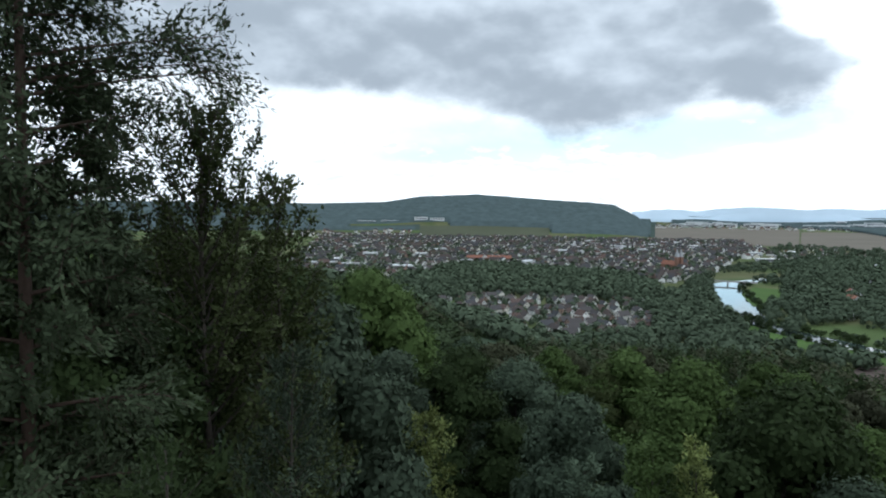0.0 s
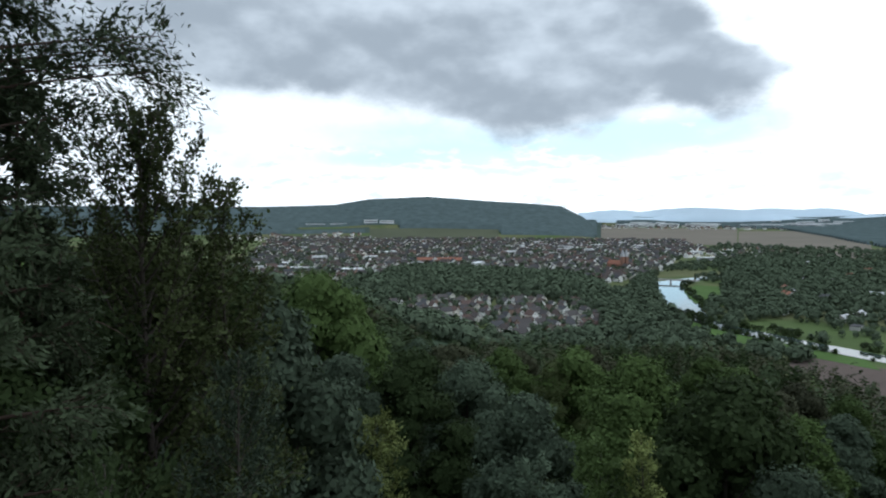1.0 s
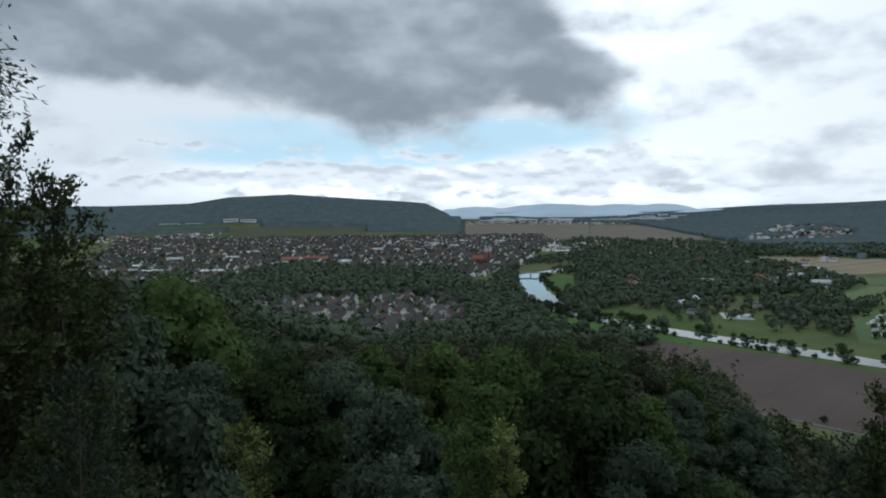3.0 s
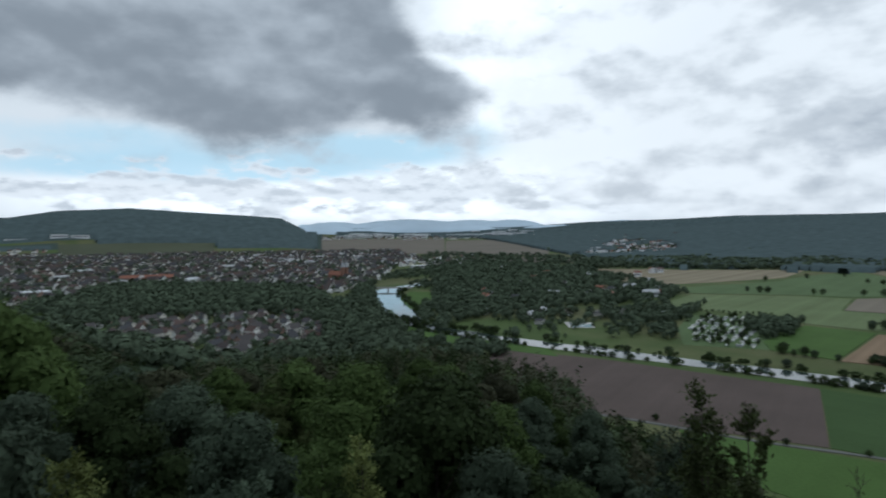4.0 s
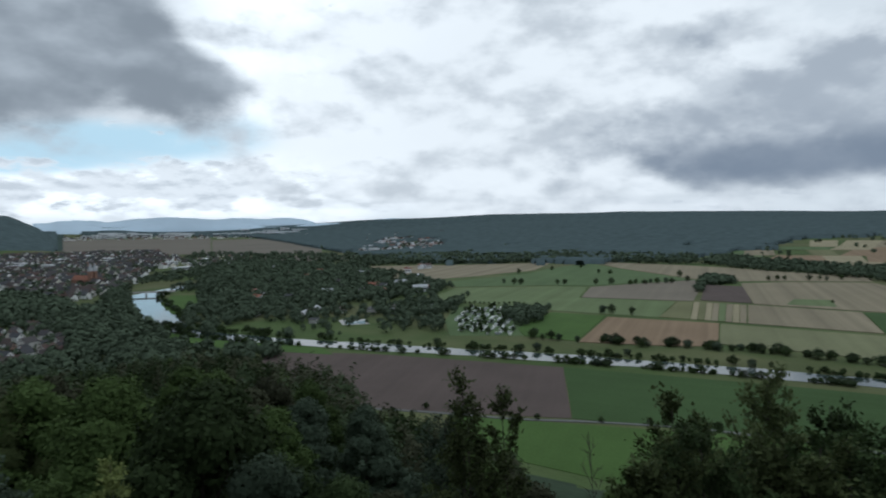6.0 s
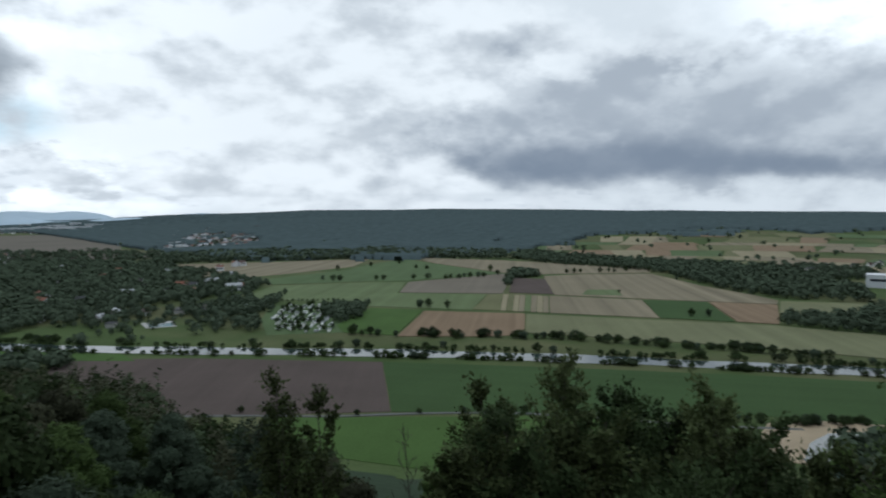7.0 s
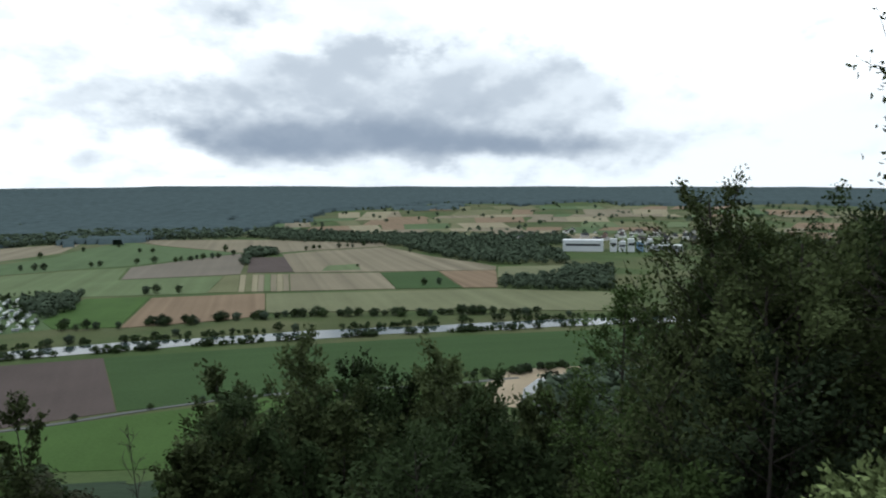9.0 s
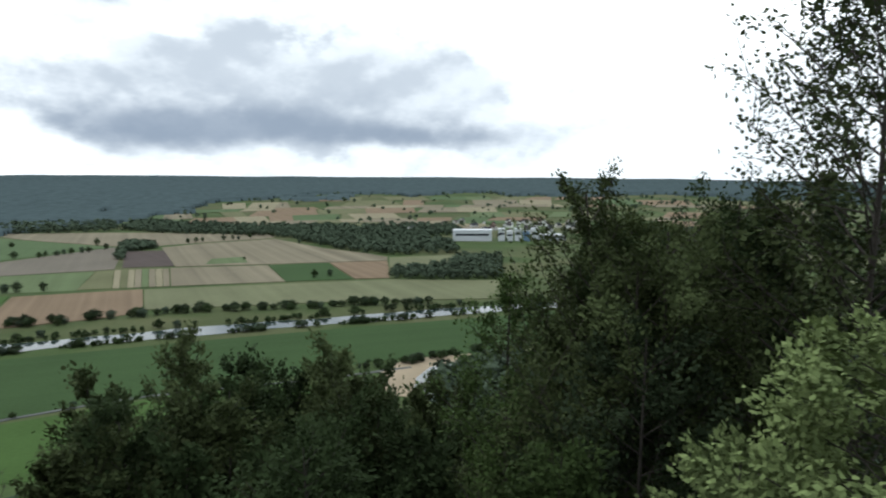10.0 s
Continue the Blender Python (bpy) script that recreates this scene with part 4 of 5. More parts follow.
LIMIT_AZ = (-180, -60, -26, -14, -12, -6, -2, 1, 4, 10, 28, 34, 38.6, 41, 45, 48, 50, 55, 57, 63, 65, 72, 80, 90, 94, 97, 105, 120, 140, 180)
LIMIT_EL = (0, 0, 0, -3.4, -4.6, -5.4, -6.8, -9, -10.3, -10.4, -10.1, -11.0, -11.7, -14.2, -15.4, -17, -17.6, -19, -23, -23, -19, -16, -16, -17, -18, -16, -10, -4, 0, 0)
spots = []
tries = 0
while len(spots) < 2600 and tries < 70000:
    tries += 1
    az = RNG.uniform(-62, 138)
    r = math.sqrt(RNG.uniform(20**2, 545**2))
    foot = float(hill_foot(az))
    if r > foot * 0.97:
        continue
    x, y = r * math.sin(radians(az)), r * math.cos(radians(az))
    gap_ = (10.5 if r < 50 else 10.8) if r < 105 else 9.6 + r * 0.006
    if any((x - a)**2 + (y - b)**2 < gap_**2 for a, b, *_ in spots):
        continue
    spots.append((x, y, az, r))
far_quads = {"dark": [], "mid": [], "fresh": [], "brown": []}


def clump(rng, n, x, y, z, rx, h, size, up=0.45):
    """Leaf clumps over a lumpy dome: a crown seen from a distance."""
    d = unit(rng.normal(0, 1, (n, 3)) + np.array([0, 0, up]))
    ph = rng.uniform(0, 6.28, 3)
    lump = 1 + 0.22 * np.sin(d[:, 0] * 4 + ph[0]) * np.sin(d[:, 1] * 4 + ph[1]) + 0.18 * np.sin(d[:, 2] * 6 + ph[2])
    rad = rng.uniform(0.72, 1.05, n) * lump
    c = np.stack([x + d[:, 0] * rad * rx, y + d[:, 1] * rad * rx, z + h * 0.56 + d[:, 2] * rad * h * 0.44], -1)
    t = unit(np.cross(d, rng.normal(0, 1, (n, 3))))
    b = np.cross(d, t)
    s = (size * rng.uniform(0.6, 1.4, n))[:, None]
    k = 0.22 * rng.normal(0, 1, (n, 4, 1)) * s[:, None] * d[:, None]
    return np.stack([c - t * s, c - b * s * 0.8, c + t * s, c + b * s * 0.8], 1) + k


near_count = 0
for x, y, az, r in spots:
    z = float(ground_z(x, y)) - 0.2
    lim = float(np.interp(az, LIMIT_AZ, LIMIT_EL)) - 0.15
    if r > 105:
        lim -= RNG.uniform(0.0, 0.5 if 24 < az < 41 and r > 250 else 1.4)
    room = EYE_Z + r * math.tan(radians(lim)) - z
    h = min(RNG.uniform(25, 31) if 24 < az < 41 and r > 250 else RNG.uniform(14, 22) if RNG.uniform() < 0.4 else RNG.uniform(20, 28), room - 0.3 - (RNG.uniform(0, 1.0) if RNG.uniform() < 0.45 else RNG.uniform(1.5, 5.0)))
    if h < 5:
        continue
    if r < 125 and near_count < 290:
        near_count += 1
        patch_n = value_noise(np.array(x / 25.0), np.array(y / 25.0), 5)
        kind, coarse, fine_, lb = PROTO[int((patch_n * 0.75 + RNG.uniform(0, 0.4)) * 6.3) % 7]
        root = new(kind)
        tree_parts(root, *(fine_ if r < 50 else coarse))
        sc = h / 18.0
        wide = min(1.4, max(0.85, sc * RNG.uniform(0.9, 1.15)))
        root.matrix_basis = pose(x, y, z, 0, 0, RNG.uniform(0, 360)) @ Matrix.Diagonal((wide, wide, sc, 1))
        tagged(root, lb, "tree", "trees of the slope wood")
    else:
        k = ("dark", "mid", "dark", "brown", "mid", "fresh")[int((float(value_noise(np.array(x / 40.0), np.array(y / 40.0), 9)) * 0.8 + RNG.uniform(0, 0.3)) * 5.5) % 6]
        n = int(np.clip(40000 / r, 90, 430))
        far_quads[k].append(clump(RNG, n, x, y, z, RNG.uniform(3.2, 4.7), h, 0.34 + r * 0.0013))
for k, qs in far_quads.items():
    if qs:
        ob = new("slope_wood", quads_mesh("slope_wood", np.concatenate(qs), LEAF[k]))
        tagged(ob, {"dark": "dark", "mid": "mid", "fresh": "fresh", "brown": "olive"}[k] + " green tree crowns covering the hillside", "woodland", kind="stuff")


# ---- valley trees and woods ----
def inside(px, py, poly):
    """Which points lie in a polygon."""
    px, py = np.asarray(px, float), np.asarray(py, float)
    hit = np.zeros(px.shape, bool)
    n = len(poly)
    for i in range(n):
        (x0, y0), (x1, y1) = poly[i], poly[(i + 1) % n]
        if y0 == y1:
            continue
        cross = ((y0 > py) != (y1 > py)) & (px < (x1 - x0) * (py - y0) / (y1 - y0) + x0)
        hit ^= cross
    return hit


VALLEY = []
for i, leafk in enumerate(("dark", "mid", "dark", "grey", "mid")):
    rg = np.random.default_rng(200 + i)
    w = Wood()
    w.add([(0, 0, 0), (0.1, 0, 2), (0, 0.1, 5), (0.1, 0.1, 8)], 0.28, 0.06, 6)
    for j in range(5):
        a = j * 1.3 + i
        w.add([(0, 0, 2.2 + j * 0.6), (1.2 * math.cos(a), 1.2 * math.sin(a), 4 + j * 0.7), (2.6 * math.cos(a), 2.6 * math.sin(a), 5.5 + j * 0.8)], 0.12, 0.03, 4)
    VALLEY.append((w.mesh("trunk", bark), quads_mesh("crown", clump(rg, 300, 0, 0, -0.2, 3.5 + 0.5 * (i % 3), 10.0, 0.68), LEAF[leafk])))


def valley_tree(x, y, h, kind, name="tree", label="round green tree in the valley", group="valley trees", squat=1.0):
    root = new(name)
    tm, cm = VALLEY[kind % 5]
    for nm, me in (("trunk", tm), ("crown", cm)):
        o = new(nm, me)
        o.parent = root
    s = h / 10.0
    root.matrix_basis = pose(x, y, float(ground_z(x, y)) - (0.2 if squat < 1.05 else 0.12 * h), 0, 0, RNG.uniform(0, 360)) @ Matrix.Diagonal((s * squat, s * squat, s, 1))
    return tagged(root, label, "tree", group)


# both river banks
along = np.concatenate([[0], np.cumsum(np.hypot(*np.diff(RP, axis=0).T))])


def bank_point(s, off):
    x, y = np.interp(s, along, RP[:, 0]), np.interp(s, along, RP[:, 1])
    nx, ny = np.interp(s, along, RN[:, 0]), np.interp(s, along, RN[:, 1])
    w = np.interp(s, along, RW)
    o = off + math.copysign(w / 2, off)
    return x + nx * o, y + ny * o


s = 330.0
while s < along[-1]:
    x, y = bank_point(s, -RNG.uniform(1.0, 4.0))
    small = s > 560
    near_bend = 330 < s < 470
    if not near_bend:
        valley_tree(x, y, RNG.uniform(4, 7.5) if small else RNG.uniform(6, 11), int(RNG.integers(5)), "willow", "bushy willow on the river bank", "willows along the river", RNG.uniform(1.2, 2.0))
    s += RNG.choice((5, 7, 9, 12, 22, 30)) * RNG.uniform(0.8, 1.2)
s = 200.0
while s < along[-1]:
    x, y = bank_point(s, RNG.uniform(2.0, 16.0))
    valley_tree(x, y, RNG.uniform(4, 10), int(RNG.integers(5)), "willow", "bushy willow on the river bank", "willows along the river", RNG.uniform(1.0, 1.5))
    s += RNG.choice((5, 8, 12, 26, 36)) * RNG.uniform(0.8, 1.2)
# tall clumps on the near bank below the bend
for x, y, h in ((331, 735, 12), (336, 722, 14), (334, 708, 13), (338, 696, 14), (333, 684, 12), (340, 676, 11), (346, 716, 10), (326, 700, 12), (322, 760, 9), (352, 700, 8), (345, 612, 6), (352, 600, 7), (330, 668, 9)):
    valley_tree(x, y, h, int(RNG.integers(5)), "willow", "tall bushy willow on the near river bank", "willows along the river", RNG.uniform(1.0, 1.3))
# low scrub and reeds on both banks
sx, sy = [], []
for side, reach, share in ((-1, 5, 0.42), (1, 12, 0.6)):
    for _ in range(900):
        s = RNG.uniform(230, along[-1])
        if value_noise(np.array(s / 22.0), np.array(side * 3.0), 40) < share + 0.08 and RNG.uniform() < 0.8:
            x, y = bank_point(s, side * RNG.uniform(0.3, reach))
            sx.append(x)
            sy.append(y)
SCRUB = (np.array(sx), np.array(sy))
# row along the track beyond the river
ROW = ((581, 316), (602, 258), (630, 184), (634, 94), (647, 17), (643, -51))
for i in range(64):
    u = i / 63 * (len(ROW) - 1)
    x, y = np.interp(u, range(len(ROW)), [p[0] for p in ROW]) + RNG.normal(0, 4), np.interp(u, range(len(ROW)), [p[1] for p in ROW]) + RNG.normal(0, 5)
    if RNG.uniform() < 0.85:
        valley_tree(float(x), float(y), RNG.uniform(6, 11), int(RNG.integers(5)), "tree", "round dark tree in the row behind the river", "tree row behind the river", RNG.uniform(1.1, 1.6))
# bushes on the farm lane
for x, y in ((300, 288), (310, 262), (331, 222), (352, 190), (366, 166), (371, 158), (376, 148), (381, 132), (386, 104), (390, 96), (394, 76), (408, 30), (415, 22), (424, 14), (432, 8)):
    valley_tree(x + RNG.normal(0, 1.5), y, RNG.uniform(3.5, 6.5), int(RNG.integers(5)), "bush", "small round bush beside the lane", "bushes on the lane", RNG.uniform(1.0, 1.4))
# single trees in the fields
for x, y, h in ((1011, 755, 11), (1014, 733, 13), (1016, 719, 13), (1358, 869, 12), (1228, 875, 12), (1059, 666, 11), (1080, 663, 12), (1106, 611, 12), (1139, 597, 14), (1340, 734, 11), (1343, 707, 11), (1143, 560, 11), (1155, 555, 11), (1167, 543, 11), (1190, 542, 10), (1191, 530, 12), (1204, 518, 13), (1216, 512, 12), (1358, 555, 15), (1267, 502, 13), (770, 416, 13), (772, 404, 13), (776, 378, 12), (1459, 848, 9), (1373, 385, 11), (1404, 377, 11), (1405, 364, 11), (1439, 329, 12), (1456, 314, 10), (1442, 299, 10), (1476, 281, 12), (1512, 238, 12), (844, 82, 11), (851, 63, 11), (1328, 157, 11), (966, 979, 14), (971, 939, 14), (556, 380, 10), (564, 382, 11), (562, 361, 10), (564, 353, 9), (564, 332, 8), (556, 367, 7), (1060, 212, 6)):
    valley_tree(x, y, h, int(RNG.integers(5)), "tree", "single round tree in the fields", "single field trees", RNG.uniform(0.85, 1.1))

for i in range(13):
    valley_tree(733 + 3.6 * i + RNG.normal(0, 1), 618 - 6.2 * i, RNG.uniform(4, 6), i, "tree", "small tree in the row along a track", "row of small trees", 0.8)

# woods: joined crowns, thinner with distance
TOWN_NEAR = ((-40, 800), (45, 930), (260, 860), (215, 640), (110, 585), (25, 690))
TOWN = ((-330, 1330), (-520, 2900), (250, 2950), (1250, 2750), (980, 2050), (640, 1480), (520, 1250), (300, 1000), (330, 1250), (60, 1460), (-80, 1130), (-160, 1050))
WOODS = [  # corners, spacing, height, keep share
    (((-90, 1080), (58, 1440), (340, 1225), (330, 900), (168, 880), (63, 935)), 11, 13, 0.95),
    (((560, 1130), (760, 1400), (1060, 1780), (1131, 1290), (960, 910), (760, 700), (700, 640), (640, 690), (600, 800), (505, 900), (530, 1010)), 16, 13, 0.62),
    (((440, 830), (520, 930), (620, 800), (570, 690), (470, 640), (420, 740)), 12, 10, 0.62),
    (((600, 700), (705, 620), (640, 540), (560, 600)), 11, 11, 0.5),
    (((225, 900), (335, 900), (325, 740), (300, 640), (300, 560), (190, 600), (230, 690)), 11, 11, 0.75),
    (((-200, 1080), (-90, 1090), (63, 935), (-40, 800), (25, 690), (-60, 700), (-40, 600), (-200, 700)), 12, 13, 0.95),
    (((-200, 510), (-200, 720), (-40, 730), (40, 715), (70, 640), (110, 570), (100, 480)), 9.5, 14, 0.98),
    (((110, 590), (215, 650), (262, 850), (335, 900), (322, 765), (298, 700), (303, 615), (330, 548), (345, 500), (200, 500), (90, 540)), 10, 11, 0.9),
    (((-60, 700), (25, 680), (108, 575), (90, 530), (-40, 600)), 10, 11, 0.9),
    (((430, 640), (560, 600), (700, 640), (960, 880), (1150, 1300), (1080, 1850), (700, 1400), (540, 1130), (500, 900)), 24, 11, 0.5),
    (((690, 520), (762, 492), (668, 438), (604, 425), (640, 470)), 9, 11, 0.95),
    (((1089, 418), (1321, 495), (1365, 475), (1276, 410), (1237, 431), (1211, 448), (1081, 404)), 9, 12, 0.97),
    (((813, -13), (879, -19), (944, -112), (1024, -123), (1013, -191), (793, -150), (800, -76)), 10, 11, 0.97),
    (((1788, 669), (2072, 720), (1930, 473), (1804, 281), (1766, 48), (1728, -204), (1532, -193), (1419, -89), (1263, -130), (1103, -140), (1088, -16), (1198, 73), (1382, 155), (1530, 238), (1642, 478)), 15, 14, 0.92),
    (((325, -35), (380, -32), (408, -60), (425, -90), (390, -150), (320, -150)), 7, 12, 0.95),
    (((535, 583), (637, 683), (705, 695), (713, 647), (798, 668), (746, 622), (659, 579), (520, 472), (496, 498), (463, 505)), 13, 10, 0.75),
    (((761, 858), (868, 931), (960, 901), (918, 793), (780, 731), (653, 737)), 13, 10, 0.85),
    (((410, 772), (536, 1039), (933, 1599), (1127, 1598), (998, 1145), (653, 737), (525, 718), (435, 719)), 15, 12, 0.8),
    (((1312, 1366), (1579, 1643), (1742, 1401), (1980, 1120), (2075, 800), (1764, 660), (1683, 815), (1743, 987), (1435, 1138)), 20, 15, 0.92),
    (((1160, 1366), (1414, 1664), (1608, 1484), (1802, 1304), (2121, 1246), (1755, 1030), (1608, 1031)), 20, 15, 0.92),
    (((294, 828), (454, 1212), (557, 1375), (550, 1326), (435, 1061), (340, 793), (321, 693), (284, 687)), 11, 11, 0.90),
    (((405, 833), (451, 896), (513, 944), (446, 730), (344, 641), (355, 704)), 11, 10, 0.85),
    (((538, 1283), (633, 1457), (826, 1599), (1029, 1763), (886, 1548), (700, 1356), (619, 1304)), 15, 11, 0.60),
    (((418, 690), (503, 714), (545, 695), (571, 633), (475, 505), (413, 527), (382, 584)), 13, 8, 0.32),
    (((700, 1270), (1000, 2050), (1250, 2350), (1500, 1900), (1420, 1380), (1050, 1260)), 22, 14, 0.6),
]


def crowns(xs, ys, h, n, leaf_scale, rng, up=0.45):
    out = []
    zs = ground_z(xs, ys)
    for x, y, z in zip(xs, ys, zs):
        hh = h * rng.uniform(0.58, 1.42)
        out.append(clump(rng, n, x, y, z - 0.1 * hh, hh * rng.uniform(0.36, 0.52), hh, leaf_scale * hh, up))
    return np.concatenate(out)


def scatter(poly, step, keep):
    p = np.array(poly, float)
    gx_, gy_ = np.meshgrid(np.arange(p[:, 0].min(), p[:, 0].max(), step), np.arange(p[:, 1].min(), p[:, 1].max(), step))
    gx_, gy_ = gx_.ravel() + RNG.uniform(-0.45, 0.45, gx_.size) * step, gy_.ravel() + RNG.uniform(-0.45, 0.45, gy_.size) * step
    ok = inside(gx_, gy_, poly) & (RNG.uniform(0, 1, gx_.size) < keep) & (value_noise(gx_ / 70, gy_ / 45, 61) < 0.5 + 0.5 * keep)
    return gx_[ok], gy_[ok]


far_leaf = material("wood_leaf", (0.074, 0.096, 0.062), 0.36, 0.03, 0.12, bump=0.0, island=0.12, spec=0.0)
# ridge leaves: aerial haze is painted into the lighter, bluer base colour
hazed_leaf = material("hazed_ridge_leaf", (0.070, 0.093, 0.094), 0.36, 0.03, 0.2, bump=0.0, island=0.14, spec=0.0)
for poly, step, h, keep in WOODS:
    xs, ys = scatter(poly, step, keep)
    dist = float(np.hypot(xs, ys).mean())
    q = crowns(xs, ys, h, int(np.clip(78000 / dist, 16, 120)), 0.12 if dist < 1100 else 0.17, RNG, 0.7)
    tagged(new("valley_wood", quads_mesh("valley_wood", q, far_leaf)), "dense dark green wood in the valley", "woodland", kind="stuff")

q = crowns(*SCRUB, 3.4, 34, 0.22, RNG)
tagged(new("river_scrub", quads_mesh("river_scrub", q, LEAF["mid"])), "low green scrub and reeds on the river banks", "shrubs", kind="stuff")

# forest on the far ridges and on the hill beyond the town
# closed canopy: a lumpy sheet a dozen metres above the slope
ca = np.radians(np.arange(-46, 129, 0.2))
cr = np.geomspace(1780, 4880, 100)
CR, CA = np.meshgrid(cr, ca, indexing="ij")
CX, CY = CR * np.sin(CA), CR * np.cos(CA)
cover_w = far_wooded(CX, CY)
CZ = ground_z(CX, CY) + np.where(cover_w, 11 + 4 * value_noise(CX / 300, CY / 300, 52) + 0.7 * RNG.uniform(0, 1, CX.shape), -3.0)
nc = len(ca)
cells = [(i * nc + j, i * nc + j + 1, (i + 1) * nc + j + 1, (i + 1) * nc + j) for i in range(len(cr) - 1) for j in range(nc - 1) if cover_w[i:i + 2, j:j + 2].sum() >= 2]
tagged(mesh_object("ridge_forest", np.stack([CX, CY, CZ], -1).reshape(-1, 3), cells, hazed_leaf, smooth_shade=True), "closed forest canopy on far ridges, painted blue-green for haze", "woodland", kind="stuff")
# hedges and scattered trees on the sloping fields and plain
n = 15000
r = np.sqrt(RNG.uniform(1250**2, 4600**2, n))
az = RNG.uniform(17, 125, n)
x, y = r * np.sin(np.radians(az)), r * np.cos(np.radians(az))
hedge = (np.abs(value_noise(x / 210, y / 210, 21) - 0.5) < 0.016) | (value_noise(x / 60, y / 60, 31) > np.where(az > 60, 0.86, 0.93))
dense = (az < 62) & (value_noise(x / 420, y / 190, 8) > 0.38) & (r > 1900) & ~((az < 43) & (r > 2250))
free = ~np.any([inside(x, y, cs) for _, _, _, cs in FIELDS], 0)
ok = (hedge | dense) & free & ~((az < 37.5) & (r > 2650) & (r < 4200)) & ~far_wooded(x, y) & (r > np.interp(az, (17, 30, 40, 50, 60, 75, 90, 125), (2900, 2300, 1900, 1850, 1700, 1500, 1450, 1400)))
q = crowns(x[ok], y[ok], 13, 9, 0.36, RNG, 1.0)
tagged(new("hedgerow_trees", quads_mesh("hedgerow_trees", q, far_leaf)), "dark hedgerows and copses on the plain", "woodland", kind="stuff")
# garden trees in the town
xs, ys = scatter(TOWN, 17, 0.78)
q = crowns(xs, ys, 9.5, 10, 0.32, RNG)
xs, ys = scatter(TOWN_NEAR, 13.5, 0.72)
q = np.concatenate([q, crowns(xs, ys, 8, 50, 0.17, RNG)])
tagged(new("garden_trees", quads_mesh("garden_trees", q, far_leaf)), "garden trees and bushes between the houses", "woodland", kind="stuff")


# ---- town ----
def coloured(name, colours, rough=0.85, by="object", fine=1.5, bump=0.2):
    """A surface whose colour differs from building to building."""
    m = bpy.data.materials.new(name)
    m.use_nodes = True
    nt = m.node_tree
    b = nt.nodes["Principled BSDF"]
    b.inputs["Roughness"].default_value = rough
    b.inputs["Specular IOR Level"].default_value = 0.25
    if by == "object":
        src = nt.nodes.new("ShaderNodeObjectInfo").outputs["Random"]
    else:
        src = nt.nodes.new("ShaderNodeNewGeometry").outputs["Random Per Island"]
    ramp = nt.nodes.new("ShaderNodeValToRGB")
    ramp.color_ramp.interpolation = "CONSTANT"
    while len(ramp.color_ramp.elements) < len(colours):
        ramp.color_ramp.elements.new(0.5)
    for i, c in enumerate(colours):
        ramp.color_ramp.elements[i].position = i / len(colours)
        ramp.color_ramp.elements[i].color = (*c, 1)
    nt.links.new(src, ramp.inputs[0])
    geo = nt.nodes.new("ShaderNodeNewGeometry")
    nz = nt.nodes.new("ShaderNodeTexNoise")
    nz.inputs["Scale"].default_value, nz.inputs["Detail"].default_value = fine, 5
    nt.links.new(geo.outputs["Position"], nz.inputs["Vector"])
    mr = nt.nodes.new("ShaderNodeMapRange")
    mr.inputs[1].default_value, mr.inputs[2].default_value, mr.inputs[3].default_value, mr.inputs[4].default_value = 0.25, 0.75, 0.75, 1.2
    nt.links.new(nz.outputs["Fac"], mr.inputs[0])
    hs = nt.nodes.new("ShaderNodeHueSaturation")
    nt.links.new(ramp.outputs[0], hs.inputs["Color"])
    nt.links.new(mr.outputs[0], hs.inputs["Value"])
    nt.links.new(hs.outputs[0], b.inputs["Base Color"])
    bp = nt.nodes.new("ShaderNodeBump")
    bp.inputs["Strength"].default_value = bump
    nt.links.new(nz.outputs["Fac"], bp.inputs["Height"])
    nt.links.new(bp.outputs[0], b.inputs["Normal"])
    return m


WALLS = ((0.80, 0.79, 0.77), (0.66, 0.63, 0.57), (0.78, 0.77, 0.75), (0.34, 0.23, 0.18), (0.80, 0.80, 0.78), (0.55, 0.53, 0.50), (0.74, 0.70, 0.62), (0.82, 0.81, 0.79))
ROOFS = ((0.052, 0.042, 0.039), (0.042, 0.043, 0.047), (0.062, 0.046, 0.041), (0.048, 0.044, 0.045), (0.080, 0.050, 0.042), (0.045, 0.046, 0.050), (0.056, 0.050, 0.049))
wall_mat = coloured("rendered_wall", WALLS)
roof_mat = coloured("tiled_roof", ROOFS, 0.75, fine=3.0, bump=0.5)
wall_far = coloured("far_wall", WALLS, by="island")
roof_far = coloured("far_roof", ROOFS, by="island")
red_roof = material("red_tiles", (0.20, 0.085, 0.055), 0.25, 0.4, 3.0, bump=0.5, obj=0.15)
glass = material("window_glass", (0.03, 0.035, 0.045), 0.2, 0.5, 3.0, rough=0.12, bump=0.0, spec=0.6)
white_sheet = material("white_cladding", (0.62, 0.63, 0.64), 0.1, 0.2, 2.0, rough=0.5)
grey_sheet = material("grey_cladding", (0.36, 0.37, 0.38), 0.12, 0.2, 2.0, rough=0.5)
blue_sheet = material("blue_cladding", (0.18, 0.28, 0.42), 0.1, 0.2, 2.0, rough=0.5)
concrete = material("concrete", (0.38, 0.37, 0.35), 0.15, 0.4, 4.0)
brick_mat = material("old_brick", (0.22, 0.12, 0.085), 0.2, 0.6, 6.0)


